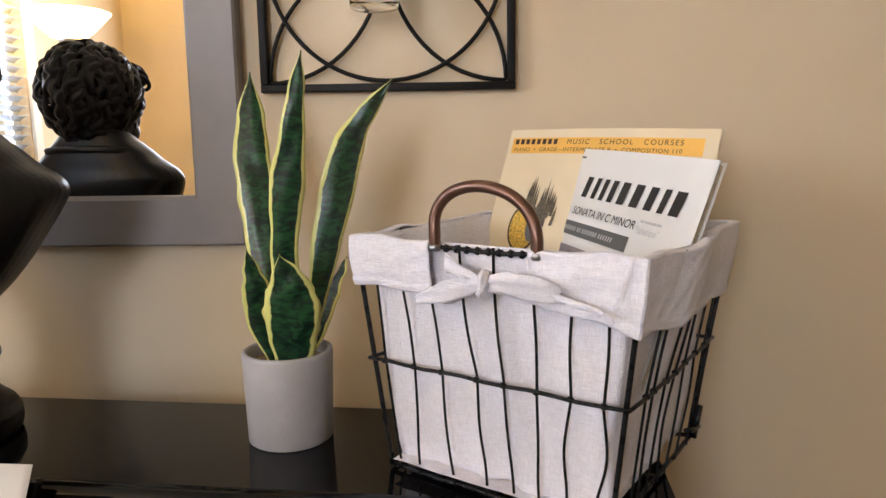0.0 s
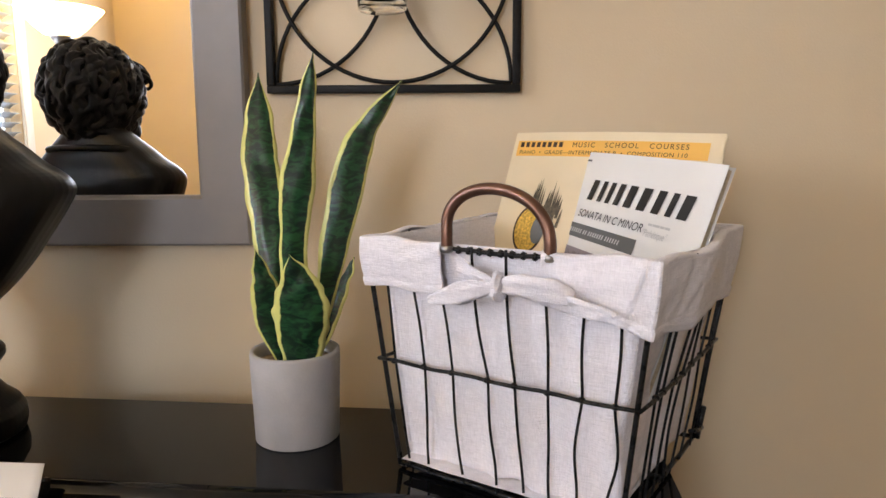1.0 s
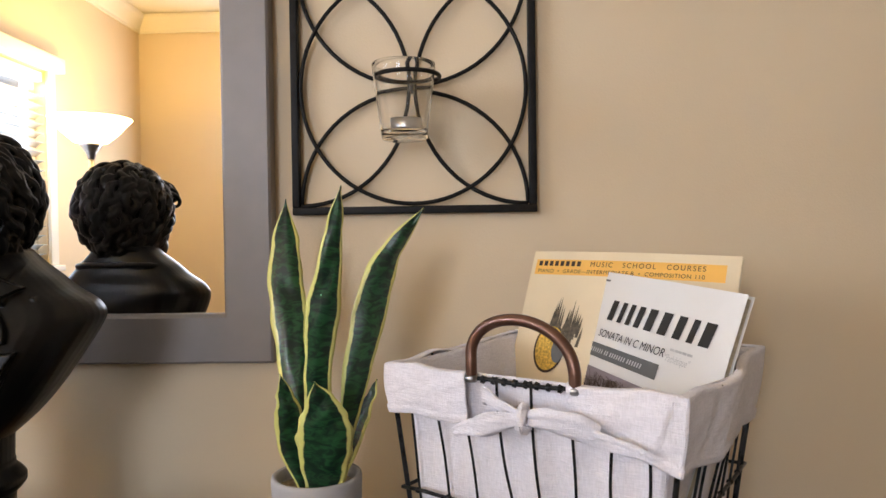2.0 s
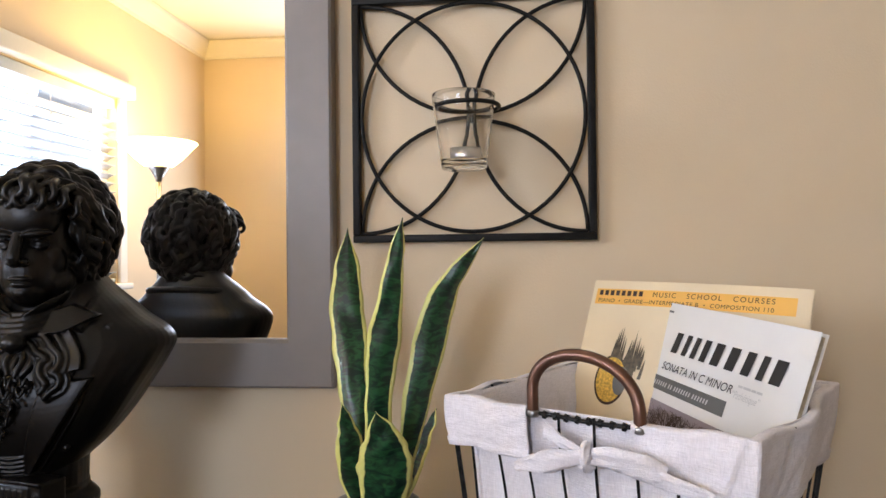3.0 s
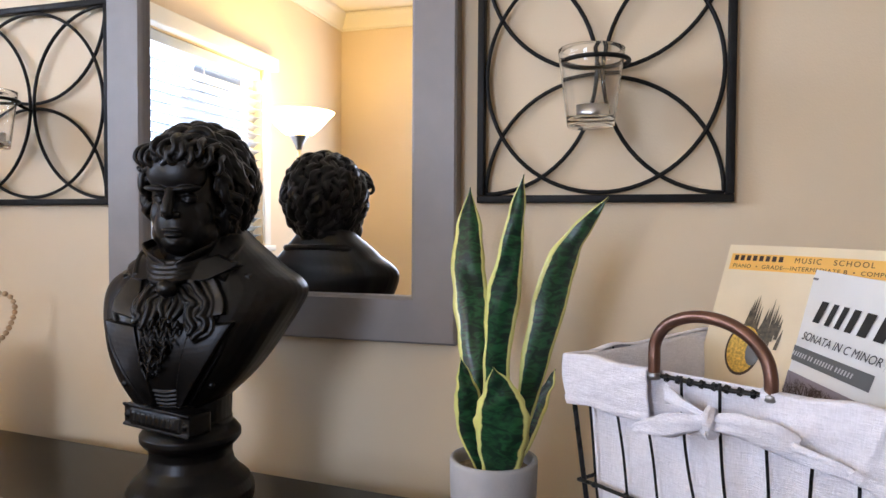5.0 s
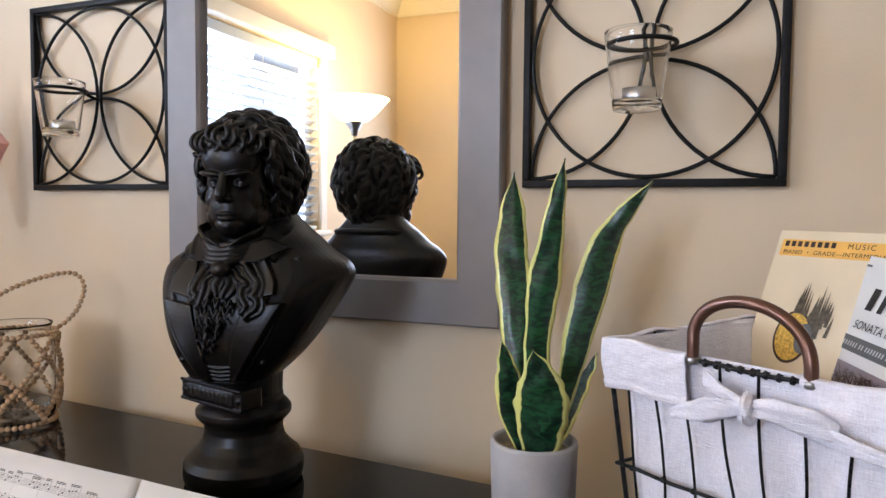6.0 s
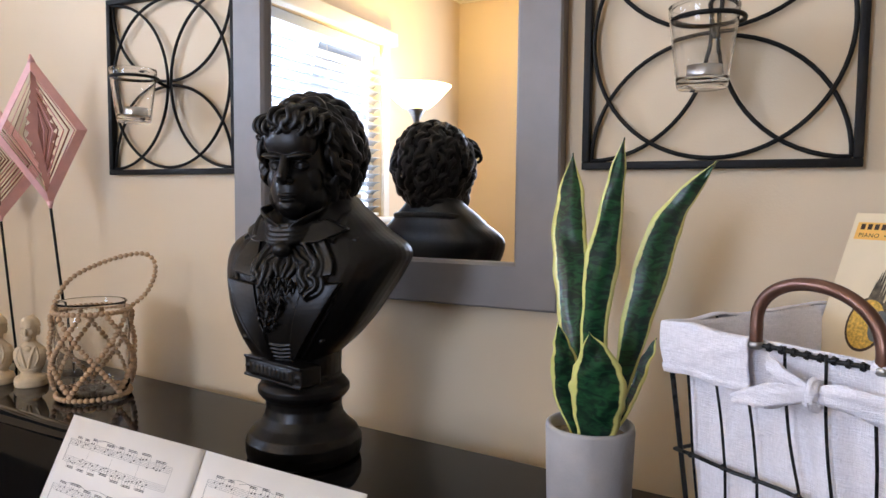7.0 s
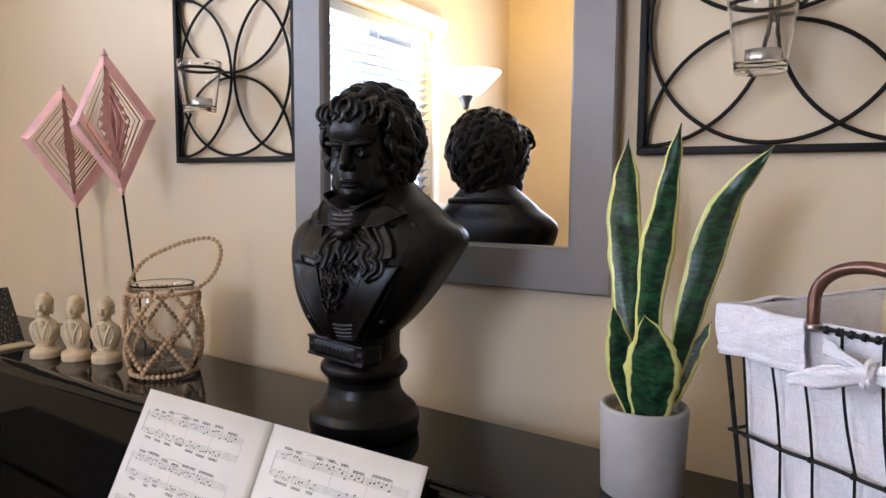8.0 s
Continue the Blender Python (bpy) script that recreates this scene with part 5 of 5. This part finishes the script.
# ---- three small plaster busts ----
def small_bust(m, hair, tilt):
    bm = bmesh.new()
    lathe([(0, 0), (0.0265, 0), (0.0275, 0.003), (0.0275, 0.012), (0.025, 0.017), (0.0175, 0.021), (0.016, 0.026), (0.018, 0.030), (0, 0.030)], 40, bm)
    rows = [(0.024, 0.016, 0.013), (0.034, 0.0225, 0.0165), (0.048, 0.0275, 0.0185), (0.060, 0.0285, 0.018), (0.068, 0.0250, 0.0155), (0.077, 0.014, 0.012), (0.082, 0.009, 0.009)]
    rings = [[bm.verts.new((hw * math.cos(a), d * math.sin(a), z)) for a in [2 * math.pi * k / 28 for k in range(28)]] for z, hw, d in rows]
    ball((0, -0.0145, 0.068), (0.0065, 0.0045, 0.0065), bm)
    for r0, r1 in zip(rings, rings[1:]):
        for k in range(28):
            bm.faces.new((r0[k], r0[(k + 1) % 28], r1[(k + 1) % 28], r1[k]))
    bm.faces.new(list(reversed(rings[0])))
    bm.faces.new(rings[-1])
    for sx in (-1, 1):
        tube(spline([(sx * 0.002, -0.0165, 0.034), (sx * 0.006, -0.0188, 0.052), (sx * 0.012, -0.0130, 0.072)], 5), 0.0020, 8, bm)
    tube([Vector((0, 0.001, 0.070)), Vector((0, 0, 0.095))], 0.0098, 14, bm)
    ball((0, -0.002, 0.103), (0.0142, 0.0172, 0.0212), bm, u=32, v=22)
    ball((0, -0.0125, 0.0875), (0.0078, 0.0062, 0.006), bm)
    ball((0, -0.0200, 0.1000), (0.0028, 0.0040, 0.0062), bm)
    ball((0, -0.0165, 0.1080), (0.0085, 0.0026, 0.0018), bm)
    for sx in (-1, 1):
        ball((sx * 0.0060, -0.0145, 0.0985), (0.0052, 0.0036, 0.0060), bm)
    ball((0, -0.0175, 0.0930), (0.0048, 0.0026, 0.0016), bm)
    ball((0, 0.0035, 0.1090), (0.0152 + 0.004 * hair, 0.0172, 0.0172), bm, u=32, v=22)
    for i in range(26):
        a, e = i * 2.4, -0.1 + 1.6 * ((i * 0.618) % 1)
        c = Vector((0.0145 * math.cos(a) * math.cos(e), 0.005 + 0.0165 * math.sin(a) * math.cos(e), 0.1095 + 0.0165 * math.sin(e)))
        if c.y > -0.009:
            ball(c, (0.0030, 0.0030, 0.0022), bm)
    for sx in (-1, 1):
        ball((sx * 0.0135, 0.003, 0.100 - 0.006 * hair), (0.0022 + 0.004 * hair, 0.005 + 0.006 * hair, 0.006 + 0.012 * hair), bm)
        tube(spline([(sx * 0.013, -0.0155, 0.038), (sx * 0.018, -0.0140, 0.054), (sx * 0.013, -0.0120, 0.074)], 5), 0.0016, 8, bm)
    ob = part("small_bust", bm, PLASTER)
    ob.matrix_basis = m @ Matrix.Rotation(radians(tilt), 4, "Z")
    rm = ob.modifiers.new("cast", "REMESH")
    rm.mode, rm.voxel_size, rm.use_smooth_shade = "VOXEL", 0.0007, True
    sm = ob.modifiers.new("soften", "SMOOTH")
    sm.factor, sm.iterations = 0.5, 2
    tagged(ob, "small cream plaster bust on a round foot", "statue", "three small plaster busts")


small_bust(pose(-1.298, 0.757, TOP_Z), 0.55, 40)
small_bust(pose(-1.226, 0.777, TOP_Z), 0.2, 34)
small_bust(pose(-1.160, 0.797, TOP_Z), 0.2, 38)


# ---- beaded glass jar ----
def beaded_jar():
    j = thing("beaded_jar", pose(-0.998, 0.804, TOP_Z, 0, 0, 53), "glass jar netted with wooden beads and a bead loop handle", "jar")
    part("glass", lathe([(0, 0.004), (0.046, 0.004), (0.054, 0.010), (0.0575, 0.022), (0.0585, 0.12), (0.056, 0.142), (0.052, 0.152), (0.053, 0.160), (0.0555, 0.164), (0.0550, 0.1655), (0.0535, 0.1645), (0.0512, 0.160), (0.0505, 0.153), (0.0545, 0.141), (0.0570, 0.12), (0.0560, 0.024), (0.052, 0.0125), (0.044, 0.0075), (0, 0.0075)], 56), GLASS, j, "clear round glass")
    unit = bmesh.new()
    bmesh.ops.create_icosphere(unit, subdivisions=2, radius=1.0)
    beads = mesh_of("bead", unit, BEAD)
    rng = random.Random(8)

    def bead(p, r):
        o = new("bead", beads)
        o.parent = j
        o.matrix_basis = Matrix.LocRotScale(p, Euler((rng.random() * 3, rng.random() * 3, 0)), (r * rng.uniform(0.93, 1.05),) * 3)

    def strung(path, r):
        """Beads threaded along a path, touching."""
        last = path[0]
        bead(last, r)
        for p in path[1:]:
            d = (p - last).length
            if d >= r * 1.93:
                bead(last.lerp(p, r * 1.93 / d), r)
                last = last.lerp(p, r * 1.93 / d)

    def ring(z, rad):
        return [Vector((rad * math.cos(a), rad * math.sin(a), z)) for a in [2 * math.pi * k / 300 for k in range(300)]]

    strung(ring(0.0072, 0.0575), 0.0048)
    strung(ring(0.150, 0.0595), 0.0045)
    for d in (-1, 1):
        for k in range(5):
            a0 = 2 * math.pi * k / 5 + 0.35
            pts = []
            for i in range(200):
                f = i / 199
                a = a0 + d * f * 1.55
                pts.append(Vector(((0.0625 + 0.003 * math.sin(f * math.pi)) * math.cos(a), (0.0625 + 0.003 * math.sin(f * math.pi)) * math.sin(a), 0.016 + f * 0.128)))
            strung(pts, 0.0049)
    # the loop leans away over one side
    loop = spline([(-0.058, 0.0, 0.150), (-0.053, 0.0, 0.172), (-0.030, 0.004, 0.205), (0.015, 0.008, 0.229), (0.065, 0.010, 0.243), (0.092, 0.008, 0.240), (0.102, 0.004, 0.218), (0.092, 0.0, 0.185), (0.076, -0.002, 0.165), (0.058, -0.002, 0.152)], 30)
    strung(loop, 0.0045)
    part("cord", tube(loop[::6], 0.0012, 6), TWINE, j)
    return j


beaded_jar()


# ---- two cut-metal diamond ornaments on stems ----
def diamond(name_m, lean, width, height, base, top, swirl, figure, skew=0.0):
    """Nested open rhombs that turn about a spine, in a broad rim, on a thin stem with a round foot."""
    d = thing("diamond_ornament", name_m, "rose-gold cut-metal diamond ornament on a black stem", "ornament", "two rose-gold diamond ornaments")
    part("foot", lathe([(0, 0), (0.030, 0), (0.030, 0.003), (0.026, 0.005), (0, 0.005)], 32), IRON, d)
    tilt = Vector((math.sin(radians(lean)), 0, math.cos(radians(lean))))
    bottom = Vector((0, 0, 0)) + tilt * base
    part("stem", tube([Vector((0, 0, 0.004)), bottom * 0.5, bottom + tilt * 0.012], 0.0026, 8), IRON, d)
    mid = bottom + tilt * (top - base) / 2
    side = Vector((math.cos(radians(lean - skew)), 0, math.sin(radians(-lean - skew))))
    out = Vector((0, -1, 0))

    def rhomb(k0, k1, turn, mat, nm, dish=0.0):
        bm = bmesh.new()
        c, s = math.cos(radians(turn)), math.sin(radians(turn))
        ring = []
        for kk, dp in ((k0, 0.0), (k1, dish)):
            pts = []
            for a, b in ((0, 1), (1, 0), (0, -1), (-1, 0)):
                v = side * (a * width / 2 * kk) 
                v = v * c + out * (a * width / 2 * kk * s)
                pts.append(bm.verts.new(mid + v + tilt * (b * height / 2 * kk) + out * dp))
            ring.append(pts)
        for i in range(4):
            bm.faces.new((ring[0][i], ring[0][(i + 1) % 4], ring[1][(i + 1) % 4], ring[1][i]))
        return solid(part(nm, bm, mat, d, smooth=False), 0.0012)

    rhomb(1.0, 0.80, 0, ROSE, "rim", 0.012)
    n = 11
    for i in range(n):
        k = 0.775 - i * 0.066
        rhomb(k, k - 0.024, swirl * (i + 1), ROSE_DARK if i % 2 or i > 6 else ROSE, "blade", 0.003)
    part("spine", tube([mid - tilt * height * 0.43 - out * 0.001, mid + tilt * height * 0.43 - out * 0.001], 0.004, 6), ROSE_DARK, d)
    # a jagged dark plate that turns edge-on along the spine
    bm = bmesh.new()
    edge = []
    for k in range(25):
        f = k / 24 * 2 - 1
        edge.append((width * (0.02 + figure * (1 - abs(f)) ** 1.3 * (1.0 if k % 2 else 0.6)), f * height * 0.40))
    outline = [mid + side * (-0.8 * x) + tilt * z + out * 0.004 for x, z in edge] + [mid + side * x + tilt * z + out * 0.004 for x, z in reversed(edge)]
    vs = [bm.verts.new(p) for p in outline]
    for k in range(24):
        bm.faces.new((vs[k], vs[k + 1], vs[48 - k], vs[49 - k]))
    solid(part("centre_plate", bm, ROSE_DARK, d, smooth=False), 0.001)
    for s in (1, -1):
        part("tip", tube([mid + tilt * (s * height * 0.46), mid + tilt * (s * height * 0.515)], lambda t: 0.007 - 0.005 * t, 8), ROSE, d)


diamond(pose(-1.150, 0.872, TOP_Z, 0, 0, 42), -5.4, 0.158, 0.276, 0.324, 0.600, 9.0, 0.20)
diamond(pose(-1.395, 0.915, TOP_Z, 0, 0, 50), -4.0, 0.195, 0.262, 0.292, 0.554, 1.0, 0.05, 14.0)


# ---- dark panel leaning at the end of the lid ----
def speckled_panel():
    p = thing("leaning_panel", pose(-1.435, 0.742, TOP_Z, 0, 0, -5), "dark speckled panel leaning back on a pale base", "panel")
    part("panel", box(-0.006, -0.07, 0, 0.0, 0.052, 0.13, 0.002), SPECKLE, p, m=pose(-0.012, 0.0, 0.007, 0, -32, 0))
    part("base_strip", box(-0.13, -0.075, 0.0, 0.022, 0.055, 0.006, 0.002), PLASTER, p)


speckled_panel()
